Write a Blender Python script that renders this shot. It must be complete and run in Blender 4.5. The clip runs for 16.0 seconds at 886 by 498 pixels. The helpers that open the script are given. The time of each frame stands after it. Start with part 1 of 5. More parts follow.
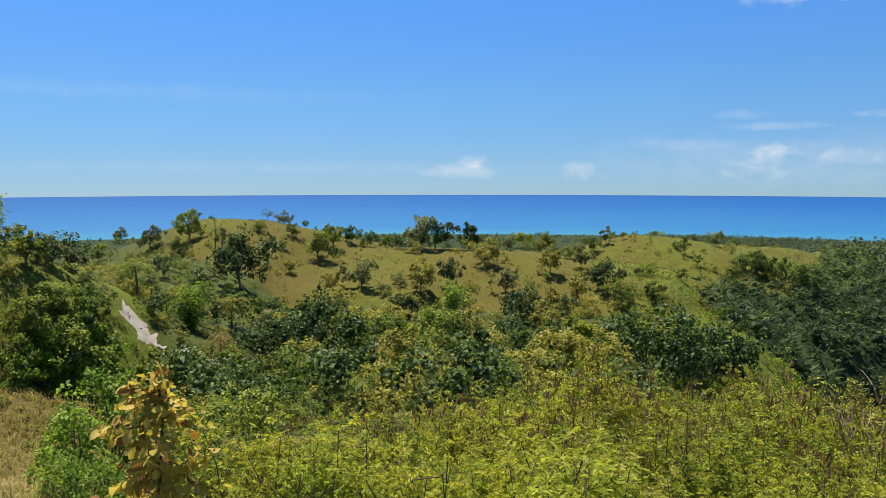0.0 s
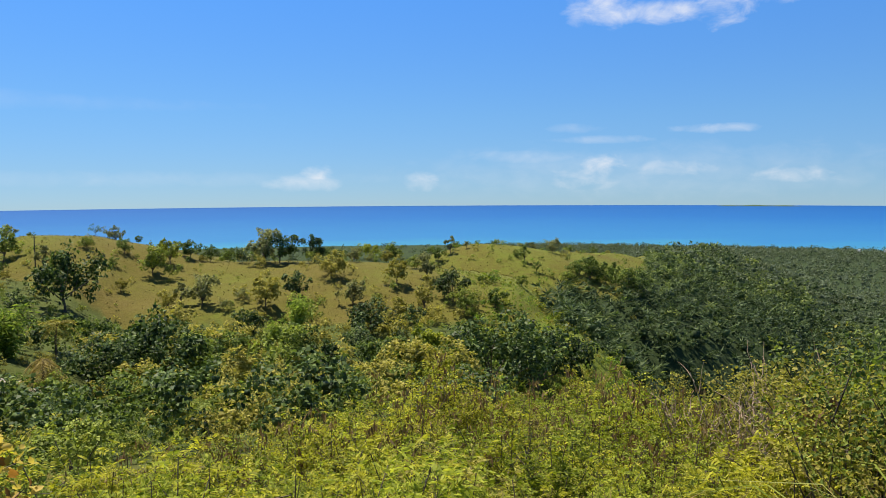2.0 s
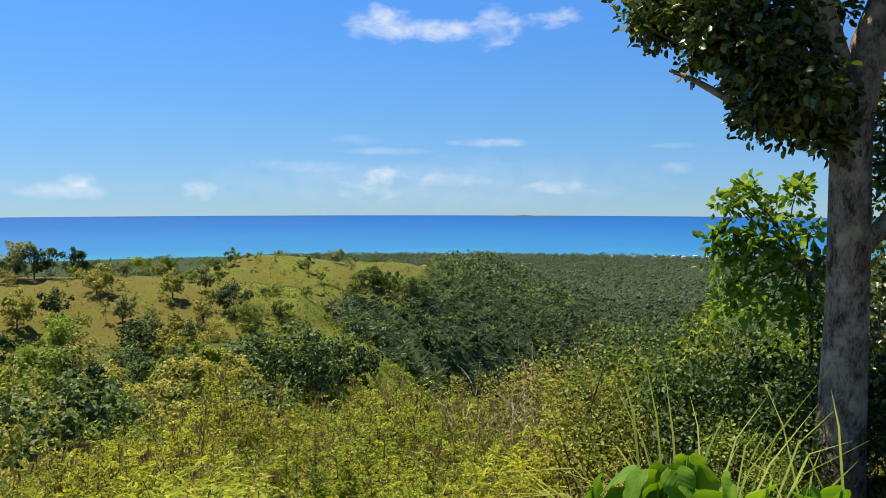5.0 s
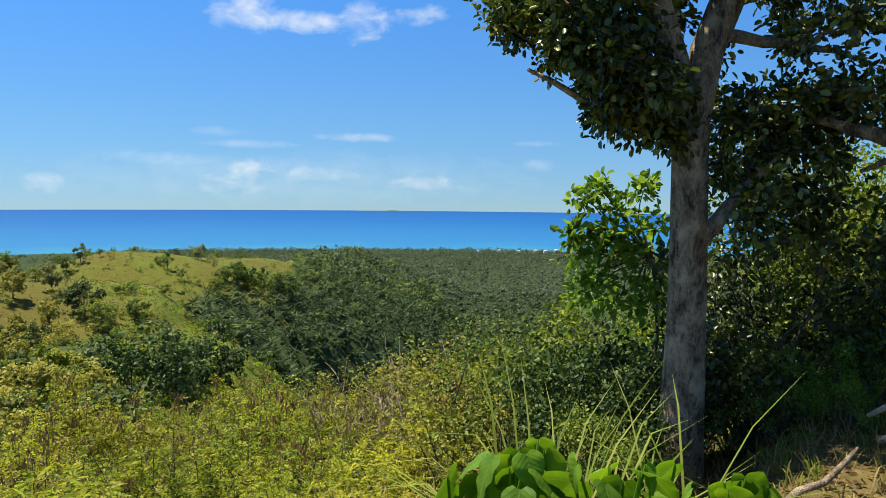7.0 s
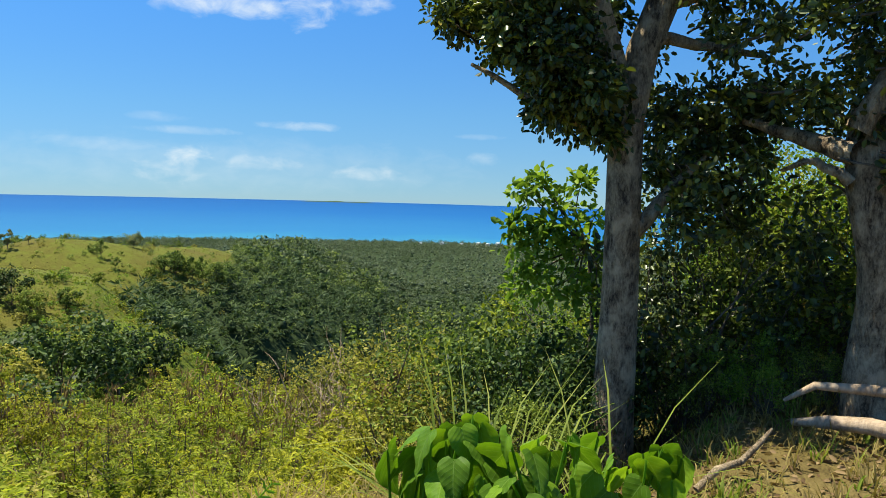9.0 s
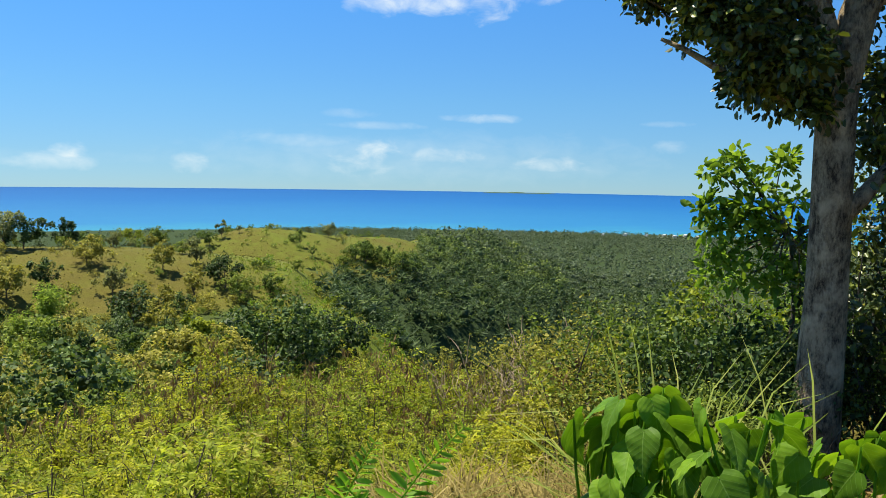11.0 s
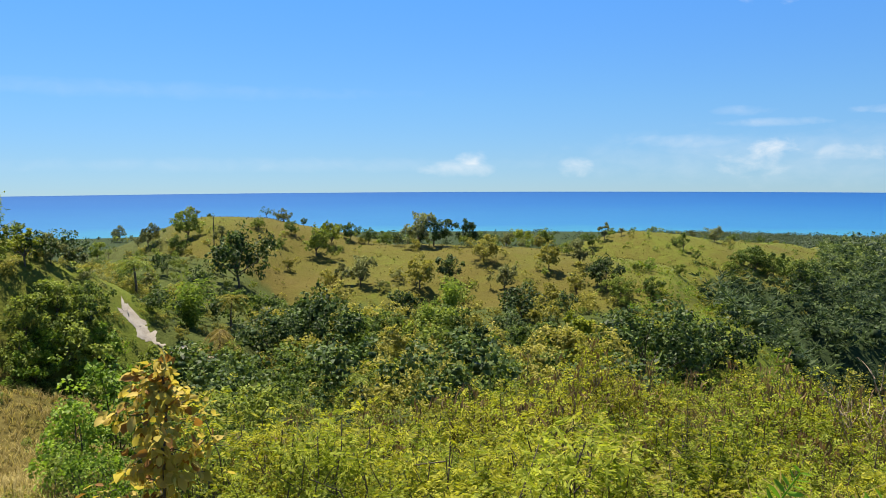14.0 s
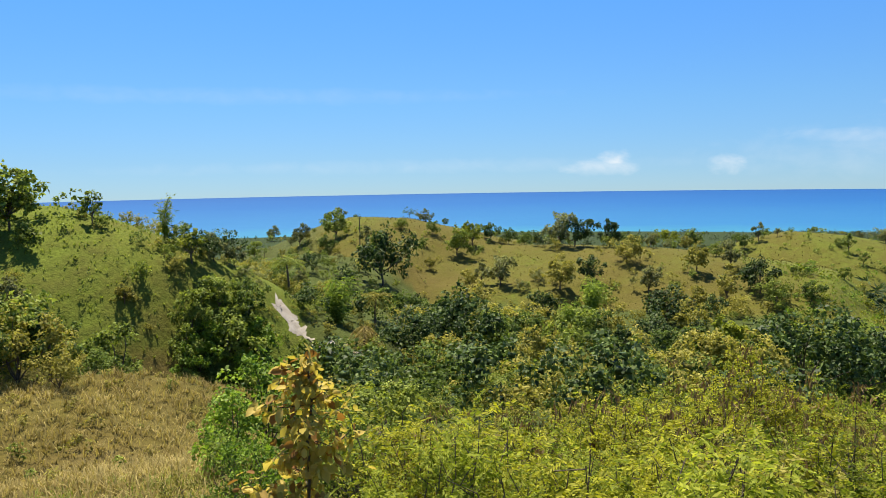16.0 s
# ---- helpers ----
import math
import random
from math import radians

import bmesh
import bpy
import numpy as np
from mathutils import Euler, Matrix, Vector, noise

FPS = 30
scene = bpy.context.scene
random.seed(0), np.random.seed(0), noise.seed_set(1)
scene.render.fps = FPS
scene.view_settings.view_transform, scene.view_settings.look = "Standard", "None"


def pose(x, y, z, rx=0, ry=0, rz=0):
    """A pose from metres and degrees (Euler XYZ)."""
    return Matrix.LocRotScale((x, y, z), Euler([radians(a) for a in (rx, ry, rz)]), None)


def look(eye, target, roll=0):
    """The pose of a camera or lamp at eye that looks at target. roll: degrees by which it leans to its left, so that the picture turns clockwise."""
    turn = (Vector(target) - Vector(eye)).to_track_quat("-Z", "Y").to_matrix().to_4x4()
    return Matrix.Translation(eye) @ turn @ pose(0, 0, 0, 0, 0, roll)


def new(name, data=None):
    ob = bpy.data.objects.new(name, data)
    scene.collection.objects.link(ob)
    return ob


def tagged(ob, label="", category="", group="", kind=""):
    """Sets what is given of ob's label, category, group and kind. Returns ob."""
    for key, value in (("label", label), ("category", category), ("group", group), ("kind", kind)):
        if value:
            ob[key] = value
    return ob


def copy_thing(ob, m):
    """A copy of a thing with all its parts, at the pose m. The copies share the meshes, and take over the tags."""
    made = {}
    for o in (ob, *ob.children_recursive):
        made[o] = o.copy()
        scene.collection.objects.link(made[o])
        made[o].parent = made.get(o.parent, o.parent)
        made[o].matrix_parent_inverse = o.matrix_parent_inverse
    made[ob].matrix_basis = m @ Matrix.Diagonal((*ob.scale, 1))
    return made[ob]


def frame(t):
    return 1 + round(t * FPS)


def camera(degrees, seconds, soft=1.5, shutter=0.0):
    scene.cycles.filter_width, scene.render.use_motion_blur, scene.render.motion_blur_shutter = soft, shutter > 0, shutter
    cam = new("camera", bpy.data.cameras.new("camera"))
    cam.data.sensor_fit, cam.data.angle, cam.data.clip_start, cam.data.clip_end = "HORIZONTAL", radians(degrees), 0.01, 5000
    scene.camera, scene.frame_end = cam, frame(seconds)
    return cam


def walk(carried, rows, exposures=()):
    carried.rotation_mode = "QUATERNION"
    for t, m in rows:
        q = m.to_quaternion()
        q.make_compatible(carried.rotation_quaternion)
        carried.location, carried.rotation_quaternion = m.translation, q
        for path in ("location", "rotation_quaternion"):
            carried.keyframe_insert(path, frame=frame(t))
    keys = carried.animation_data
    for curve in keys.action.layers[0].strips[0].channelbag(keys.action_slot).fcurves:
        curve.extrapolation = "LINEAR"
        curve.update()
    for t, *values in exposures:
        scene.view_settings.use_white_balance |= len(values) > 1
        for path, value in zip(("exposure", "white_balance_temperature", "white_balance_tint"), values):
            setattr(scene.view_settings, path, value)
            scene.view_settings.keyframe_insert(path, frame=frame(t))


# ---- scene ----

# ---- camera: seconds, x, y, z from the first eye, yaw, pitch, lean to the right ----
cam = camera(60.7, 16.0, soft=0.9)
EYE = 1.6
ROWS = [
    (0.00, 0.000, 0.000, 0.000, 0.00, -5.38, 0.02),
    (0.50, 0.007, 0.004, 0.001, -2.45, -5.13, 0.22),
    (1.00, 0.013, 0.004, 0.001, -5.92, -5.05, 0.28),
    (1.50, 0.016, -0.002, 0.001, -9.38, -4.84, 0.13),
    (2.00, 0.017, -0.014, 0.005, -11.63, -4.56, 0.33),
    (2.50, 0.014, -0.033, 0.011, -13.40, -4.62, 0.52),
    (3.00, 0.011, -0.056, 0.017, -16.14, -4.45, 0.41),
    (3.50, 0.015, -0.073, 0.021, -19.45, -4.39, 0.25),
    (4.00, 0.017, -0.080, 0.024, -22.17, -4.49, 0.38),
    (4.50, 0.017, -0.085, 0.026, -24.76, -4.22, 0.13),
    (5.00, 0.021, -0.090, 0.022, -27.89, -3.83, -0.06),
    (5.20, 0.029, -0.096, 0.017, -29.18, -3.91, 0.05),
    (5.80, 0.040, -0.101, 0.013, -32.68, -4.07, 0.13),
    (6.40, 0.048, -0.104, 0.012, -35.51, -4.11, -0.13),
    (7.00, 0.052, -0.106, 0.013, -37.86, -4.14, -0.55),
    (7.50, 0.051, -0.111, 0.012, -39.60, -4.24, -0.89),
    (8.00, 0.046, -0.121, 0.011, -41.26, -4.39, -1.18),
    (8.20, 0.030, -0.143, 0.014, -41.99, -4.41, -1.35),
    (8.70, -0.004, -0.182, 0.011, -42.66, -4.56, -1.63),
    (9.25, -0.041, -0.224, -0.005, -41.19, -4.86, -1.64),
    (9.80, -0.061, -0.245, -0.028, -38.06, -5.20, -1.41),
    (10.30, -0.057, -0.240, -0.043, -34.35, -5.45, -1.06),
    (10.50, -0.047, -0.223, -0.055, -32.78, -5.53, -0.90),
    (11.00, -0.042, -0.199, -0.070, -28.55, -5.65, -0.93),
    (11.50, -0.042, -0.175, -0.078, -23.72, -5.79, -0.69),
    (12.00, -0.051, -0.167, -0.076, -18.74, -5.76, -0.51),
    (12.50, -0.063, -0.157, -0.079, -13.50, -5.66, -0.23),
    (13.00, -0.062, -0.123, -0.092, -8.02, -5.67, 0.02),
    (13.50, -0.049, -0.081, -0.109, -3.38, -5.66, 0.15),
    (14.00, -0.039, -0.045, -0.119, -0.11, -5.59, 0.26),
    (14.50, -0.038, -0.006, -0.118, 2.53, -5.60, 0.44),
    (15.00, -0.039, 0.030, -0.117, 5.13, -5.61, 0.76),
    (15.50, -0.037, 0.057, -0.122, 7.93, -5.56, 0.98),
    (16.00, -0.034, 0.082, -0.128, 10.52, -5.47, 0.97),
]
walk(cam, [(t, pose(x, y, EYE + z, 90 + p, 0, w) @ pose(0, 0, 0, 0, 0, -q)) for t, x, y, z, w, p, q in ROWS],
     exposures=[(0.0, 0.74, 6800, 10), (1.5, 0.8, 6900, 10), (3.0, 0.84, 6950, 10), (5.0, 0.9, 6950, 9), (8.2, 0.92, 6850, 3), (10.3, 0.97, 6950, 0), (12.0, 0.97, 7000, 3), (14.0, 0.96, 7050, 8), (16.0, 0.96, 7050, 8)])

# ---- sun and sky ----
SUN_AZ, SUN_EL = -32.0, 68.0      # degrees to the right of +y, and up
SEA = -108.0
world = bpy.data.worlds.new("world")
scene.world = world
world.use_nodes = True


class Nodes:
    """Short hand for node trees."""

    def __init__(self, tree):
        self.tree = tree
        tree.nodes.clear()

    def add(self, kind, **values):
        node = self.tree.nodes.new(kind)
        for key, value in values.items():
            if key == "sub":
                continue
            node.inputs[key].default_value = value
        return node

    def link(self, a, b):
        self.tree.links.new(a, b)

    def math(self, op, a, b=0.0, c=0.0, clamp=False):
        node = self.tree.nodes.new("ShaderNodeMath")
        node.operation = op
        node.use_clamp = clamp
        for i, value in enumerate((a, b, c)):
            if isinstance(value, (int, float)):
                node.inputs[i].default_value = value
            else:
                self.link(value, node.inputs[i])
        return node.outputs[0]

    def mix(self, fac, a, b, blend="MIX"):
        node = self.tree.nodes.new("ShaderNodeMix")
        node.data_type = "RGBA"
        node.blend_type = blend
        for sock, value in ((node.inputs[0], fac), (node.inputs[6], a), (node.inputs[7], b)):
            if isinstance(value, (int, float)):
                sock.default_value = value
            elif isinstance(value, tuple):
                sock.default_value = (*value[:3], 1)
            else:
                self.link(value, sock)
        return node.outputs[2]

    def noise(self, vector, scale, detail=4.0, rough=0.55, distortion=0.0):
        node = self.add("ShaderNodeTexNoise", Scale=scale, Detail=detail, Roughness=rough, Distortion=distortion)
        if vector is not None:
            self.link(vector, node.inputs["Vector"])
        return node.outputs["Fac"]

    def ramp(self, fac, stops):
        node = self.tree.nodes.new("ShaderNodeValToRGB")
        el = node.color_ramp.elements
        while len(el) < len(stops):
            el.new(0.5)
        for e, (p, c) in zip(el, stops):
            e.position = p
            e.color = (*c, 1) if len(c) == 3 else c
        self.link(fac, node.inputs[0])
        return node.outputs[0]


# clouds: azimuth, elevation, half width, half height (degrees), density, raggedness
CLOUDS = [
    (23.2, 12.7, 2.6, 1.5, 0.92, 0.9), (27.5, 12.3, 4.0, 0.9, 0.8, 1.0), (31.6, 12.6, 2.2, 1.6, 0.75, 1.2), (35.9, 13.0, 2.4, 0.8, 0.6, 1.2),
    (1.3, 0.5, 3.2, 0.7, 0.85, 0.6), (2.3, 1.1, 1.4, 0.95, 0.95, 0.9), (10.0, 0.6, 1.4, 0.95, 0.55, 1.1),
    (23.6, 1.6, 1.7, 1.3, 0.72, 1.1), (22.0, 0.6, 3.6, 1.0, 0.55, 1.0), (28.6, 1.3, 4.2, 0.8, 0.46, 1.0), (36.3, 0.9, 3.6, 0.7, 0.58, 1.0),
    (31.3, 4.15, 3.4, 0.38, 0.55, 0.8), (23.5, 3.5, 4.2, 0.35, 0.35, 0.8), (18.0, 2.3, 5.2, 0.6, 0.34, 0.8), (21.5, 4.4, 2.2, 0.4, 0.2, 0.9),
    (45.2, 2.1, 1.8, 0.6, 0.4, 1.0), (44.7, 3.8, 2.0, 0.25, 0.25, 0.8), (-26.0, 6.0, 26.0, 0.7, 0.12, 0.6), (-12.0, 0.8, 26.0, 0.6, 0.14, 0.8), (27.0, 1.2, 20.0, 2.2, 0.22, 0.7),
]


def build_sky():
    n = Nodes(world.node_tree)
    sky = n.tree.nodes.new("ShaderNodeTexSky")
    sky.sky_type = "NISHITA"
    sky.sun_disc = False
    sky.sun_elevation = radians(SUN_EL)
    sky.sun_rotation = radians(SUN_AZ)
    sky.altitude = 100
    sky.air_density, sky.dust_density, sky.ozone_density = 1.0, 0.1, 1.0
    way = n.tree.nodes.new("ShaderNodeTexCoord").outputs["Generated"]
    xyz = n.tree.nodes.new("ShaderNodeSeparateXYZ")
    n.link(way, xyz.inputs[0])
    az = n.math("MULTIPLY", n.math("ARCTAN2", xyz.outputs[0], xyz.outputs[1]), 180 / math.pi)
    el = n.math("MULTIPLY", n.math("ARCSINE", xyz.outputs[2]), 180 / math.pi)
    flat = n.tree.nodes.new("ShaderNodeCombineXYZ")
    n.link(n.math("MULTIPLY", az, 0.55), flat.inputs[0])
    n.link(el, flat.inputs[1])
    up = n.tree.nodes.new("ShaderNodeCombineXYZ")
    n.link(xyz.outputs[0], up.inputs[0])
    n.link(xyz.outputs[1], up.inputs[1])
    n.link(n.math("MAXIMUM", n.math("ADD", xyz.outputs[2], 0.045), 0.02), up.inputs[2])
    n.link(up.outputs[0], sky.inputs[0])
    puff = n.math("SUBTRACT", n.noise(flat.outputs[0], 0.85, 6.0, 0.56, 0.35), 0.5)
    total = 0.0
    for a, e, w, h, dense, rag in CLOUDS:
        u = n.math("DIVIDE", n.math("SUBTRACT", az, a), w)
        v = n.math("DIVIDE", n.math("SUBTRACT", el, e), h)
        d = n.math("SUBTRACT", 1.0, n.math("ADD", n.math("MULTIPLY", u, u), n.math("MULTIPLY", v, v)))
        d = n.math("ADD", d, n.math("MULTIPLY", puff, 3.4 * rag))
        d = n.math("MULTIPLY", d, 0.5, clamp=True)
        d = n.math("MULTIPLY", n.math("POWER", d, 1.3), dense * 1.12)
        total = n.math("MAXIMUM", total, d)
    tint = n.ramp(n.math("DIVIDE", n.math("ADD", el, 2.0), 92.0, clamp=True), [(0.0, (0.42, 0.62, 1.02)), (0.035, (0.42, 0.66, 1.03)), (0.08, (0.42, 0.75, 1.14)), (0.19, (0.37, 0.88, 1.52)), (0.5, (0.72, 0.96, 1.22))])
    deep = n.mix(1.0, sky.outputs[0], tint, "MULTIPLY")
    paint = n.mix(total, deep, (7.9, 8.2, 8.8))
    back = n.add("ShaderNodeBackground", Strength=0.065)
    n.link(paint, back.inputs[0])
    out = n.tree.nodes.new("ShaderNodeOutputWorld")
    n.link(back.outputs[0], out.inputs[0])


build_sky()
sun = bpy.data.lights.new("sun", "SUN")
sun.energy, sun.angle, sun.color = 5.0, radians(0.55), (1.0, 0.93, 0.81)
a, e = radians(SUN_AZ), radians(SUN_EL)
far_sun = Vector((math.sin(a) * math.cos(e), math.cos(a) * math.cos(e), math.sin(e)))
new("sun", sun).matrix_world = look(far_sun * 200, (0, 0, 0))

# ---- materials ----


def material(name):
    m = bpy.data.materials.new(name)
    m.use_nodes = True
    return m, Nodes(m.node_tree)


def finish(n, shader):
    out = n.tree.nodes.new("ShaderNodeOutputMaterial")
    n.link(shader, out.inputs[0])


def leaf_material(name, dark, mid, light, through_it=0.35, rough=0.6, gloss=0.14, autumn=None, plant_share=0.26):
    """Leaves: each piece has its own tone, each plant too; light shines through."""
    m, n = material(name)
    island = n.tree.nodes.new("ShaderNodeNewGeometry").outputs["Random Per Island"]
    plant = n.tree.nodes.new("ShaderNodeObjectInfo").outputs["Random"]
    place = n.tree.nodes.new("ShaderNodeTexCoord").outputs["Object"]
    patch = n.noise(place, 1.1, 3.0)
    broad = n.noise(place, 0.16, 2.0)
    f = n.math("ADD", n.math("MULTIPLY", n.math("SUBTRACT", island, 0.15), 0.62), n.math("MULTIPLY", plant, plant_share))
    f = n.math("ADD", f, n.math("MULTIPLY", n.math("SUBTRACT", patch, 0.4), 0.6))
    f = n.math("ADD", f, n.math("MULTIPLY", n.math("SUBTRACT", broad, 0.42), 0.9))
    stops = [(0.05, dark), (0.5, mid), (0.95, light)]
    if autumn:
        stops = [(0.05, dark), (0.45, mid), (0.8, light), (0.97, autumn)]
    tone = n.ramp(f, stops)
    p = n.add("ShaderNodeBsdfPrincipled", Roughness=rough)
    p.inputs["Specular IOR Level"].default_value = gloss
    n.link(tone, p.inputs["Base Color"])
    t = n.tree.nodes.new("ShaderNodeBsdfTranslucent")
    n.link(n.mix(0.5, tone, n.mix(1.0, tone, (1.5, 1.6, 0.5), "MULTIPLY")), t.inputs[0])
    mix = n.add("ShaderNodeMixShader", Fac=through_it)
    n.link(p.outputs[0], mix.inputs[1])
    n.link(t.outputs[0], mix.inputs[2])
    finish(n, mix.outputs[0])
    return m


def bark_material(name, dark, light, scale=6.0, bump=0.6, stretch=0.25):
    m, n = material(name)
    place = n.tree.nodes.new("ShaderNodeTexCoord").outputs["Object"]
    mapping = n.add("ShaderNodeMapping", Scale=(1, 1, stretch))
    n.link(place, mapping.inputs[0])
    big = n.noise(mapping.outputs[0], scale, 6.0, 0.65, 0.6)
    fine = n.noise(mapping.outputs[0], scale * 6, 5.0, 0.7)
    lichen = n.noise(place, scale * 0.45, 3.0, 0.6)
    tone = n.ramp(n.math("ADD", n.math("MULTIPLY", big, 0.6), n.math("MULTIPLY", fine, 0.4)), [(0.4, dark), (0.6, light)])
    tone = n.mix(n.ramp(lichen, [(0.52, (0, 0, 0)), (0.66, (0.5, 0.5, 0.5))]), tone, tuple(min(1, c * 1.7) for c in light))
    p = n.add("ShaderNodeBsdfPrincipled", Roughness=0.9)
    p.inputs["Specular IOR Level"].default_value = 0.2
    n.link(tone, p.inputs["Base Color"])
    b = n.add("ShaderNodeBump", Strength=bump, Distance=0.03)
    n.link(n.math("ADD", big, n.math("MULTIPLY", fine, 0.5)), b.inputs["Height"])
    n.link(b.outputs[0], p.inputs["Normal"])
    finish(n, p.outputs[0])
    return m


def plain_material(name, dark, light, scale=2.0, rough=0.8, bump=0.0, gloss=0.3):
    m, n = material(name)
    place = n.tree.nodes.new("ShaderNodeTexCoord").outputs["Object"]
    f = n.math("ADD", n.math("MULTIPLY", n.noise(place, scale, 5.0), 0.6), n.math("MULTIPLY", n.noise(place, scale * 7, 4.0), 0.4))
    p = n.add("ShaderNodeBsdfPrincipled", Roughness=rough)
    p.inputs["Specular IOR Level"].default_value = gloss
    n.link(n.ramp(f, [(0.32, dark), (0.68, light)]), p.inputs["Base Color"])
    if bump:
        b = n.add("ShaderNodeBump", Strength=bump, Distance=0.1)
        n.link(f, b.inputs["Height"])
        n.link(b.outputs[0], p.inputs["Normal"])
    finish(n, p.outputs[0])
    return m


def ground_material():
    """Grassland: 'dry' (0 fresh green, 1 brown), 'wood' (soil and low scrub, shade put into its tone) and 'forest'
    (dark gaps between crowns) are laid out over the land.
    """
    m, n = material("grassland")
    place = n.tree.nodes.new("ShaderNodeTexCoord").outputs["Object"]
    dry = n.add("ShaderNodeAttribute")
    dry.attribute_name = "dry"
    wood = n.add("ShaderNodeAttribute")
    wood.attribute_name = "wood"
    deep = n.add("ShaderNodeAttribute")
    deep.attribute_name = "forest"
    big = n.noise(place, 0.035, 5.0, 0.6)
    mid = n.noise(place, 0.3, 6.0, 0.7)
    fine = n.noise(place, 2.6, 6.0, 0.7)
    f = n.math("ADD", dry.outputs["Fac"], n.math("MULTIPLY", n.math("SUBTRACT", big, 0.5), 1.1))
    f = n.math("ADD", f, n.math("MULTIPLY", n.math("SUBTRACT", mid, 0.5), 0.8))
    grass = n.ramp(f, [(0.0, (0.115, 0.145, 0.02)), (0.35, (0.098, 0.094, 0.018)), (0.7, (0.105, 0.083, 0.022)), (1.0, (0.165, 0.120, 0.05))])
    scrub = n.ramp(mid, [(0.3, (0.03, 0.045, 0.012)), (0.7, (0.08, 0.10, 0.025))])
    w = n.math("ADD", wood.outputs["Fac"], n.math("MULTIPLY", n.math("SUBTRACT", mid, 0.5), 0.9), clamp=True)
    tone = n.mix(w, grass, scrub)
    # forest ground: dark green with the shade between crowns painted in
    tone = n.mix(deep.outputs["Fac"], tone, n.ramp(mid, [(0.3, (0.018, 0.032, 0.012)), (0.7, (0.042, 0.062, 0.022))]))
    tone = n.mix(0.55, tone, n.mix(1.0, tone, n.ramp(fine, [(0.3, (0.45, 0.45, 0.45)), (0.7, (1.5, 1.5, 1.5))]), "MULTIPLY"))
    p = n.add("ShaderNodeBsdfPrincipled", Roughness=0.95)
    p.inputs["Specular IOR Level"].default_value = 0.1
    n.link(tone, p.inputs["Base Color"])
    b = n.add("ShaderNodeBump", Strength=0.9, Distance=0.5)
    n.link(n.math("ADD", mid, n.math("MULTIPLY", fine, 0.35)), b.inputs["Height"])
    n.link(b.outputs[0], p.inputs["Normal"])
    finish(n, p.outputs[0])
    return m


def sea_material():
    m, n = material("sea_water")
    place = n.tree.nodes.new("ShaderNodeTexCoord").outputs["Object"]
    xyz = n.tree.nodes.new("ShaderNodeSeparateXYZ")
    n.link(place, xyz.inputs[0])
    r = n.math("SQRT", n.math("ADD", n.math("MULTIPLY", xyz.outputs[0], xyz.outputs[0]), n.math("MULTIPLY", xyz.outputs[1], xyz.outputs[1])))
    swell = n.noise(place, 0.004, 4.0)
    f = n.math("ADD", n.math("DIVIDE", r, 5000.0), n.math("MULTIPLY", n.math("SUBTRACT", swell, 0.5), 0.12))
    tone = n.ramp(f, [(0.26, (0.03, 0.19, 0.27)), (0.34, (0.016, 0.125, 0.285)), (0.6, (0.005, 0.084, 0.26)), (1.0, (0.0015, 0.06, 0.225))])
    p = n.add("ShaderNodeBsdfPrincipled", Roughness=0.6)
    p.inputs["Specular IOR Level"].default_value = 0.12
    n.link(tone, p.inputs["Base Color"])
    b = n.add("ShaderNodeBump", Strength=0.5, Distance=2.0)
    n.link(n.noise(place, 0.03, 4.0), b.inputs["Height"])
    n.link(b.outputs[0], p.inputs["Normal"])
    finish(n, p.outputs[0])
    return m


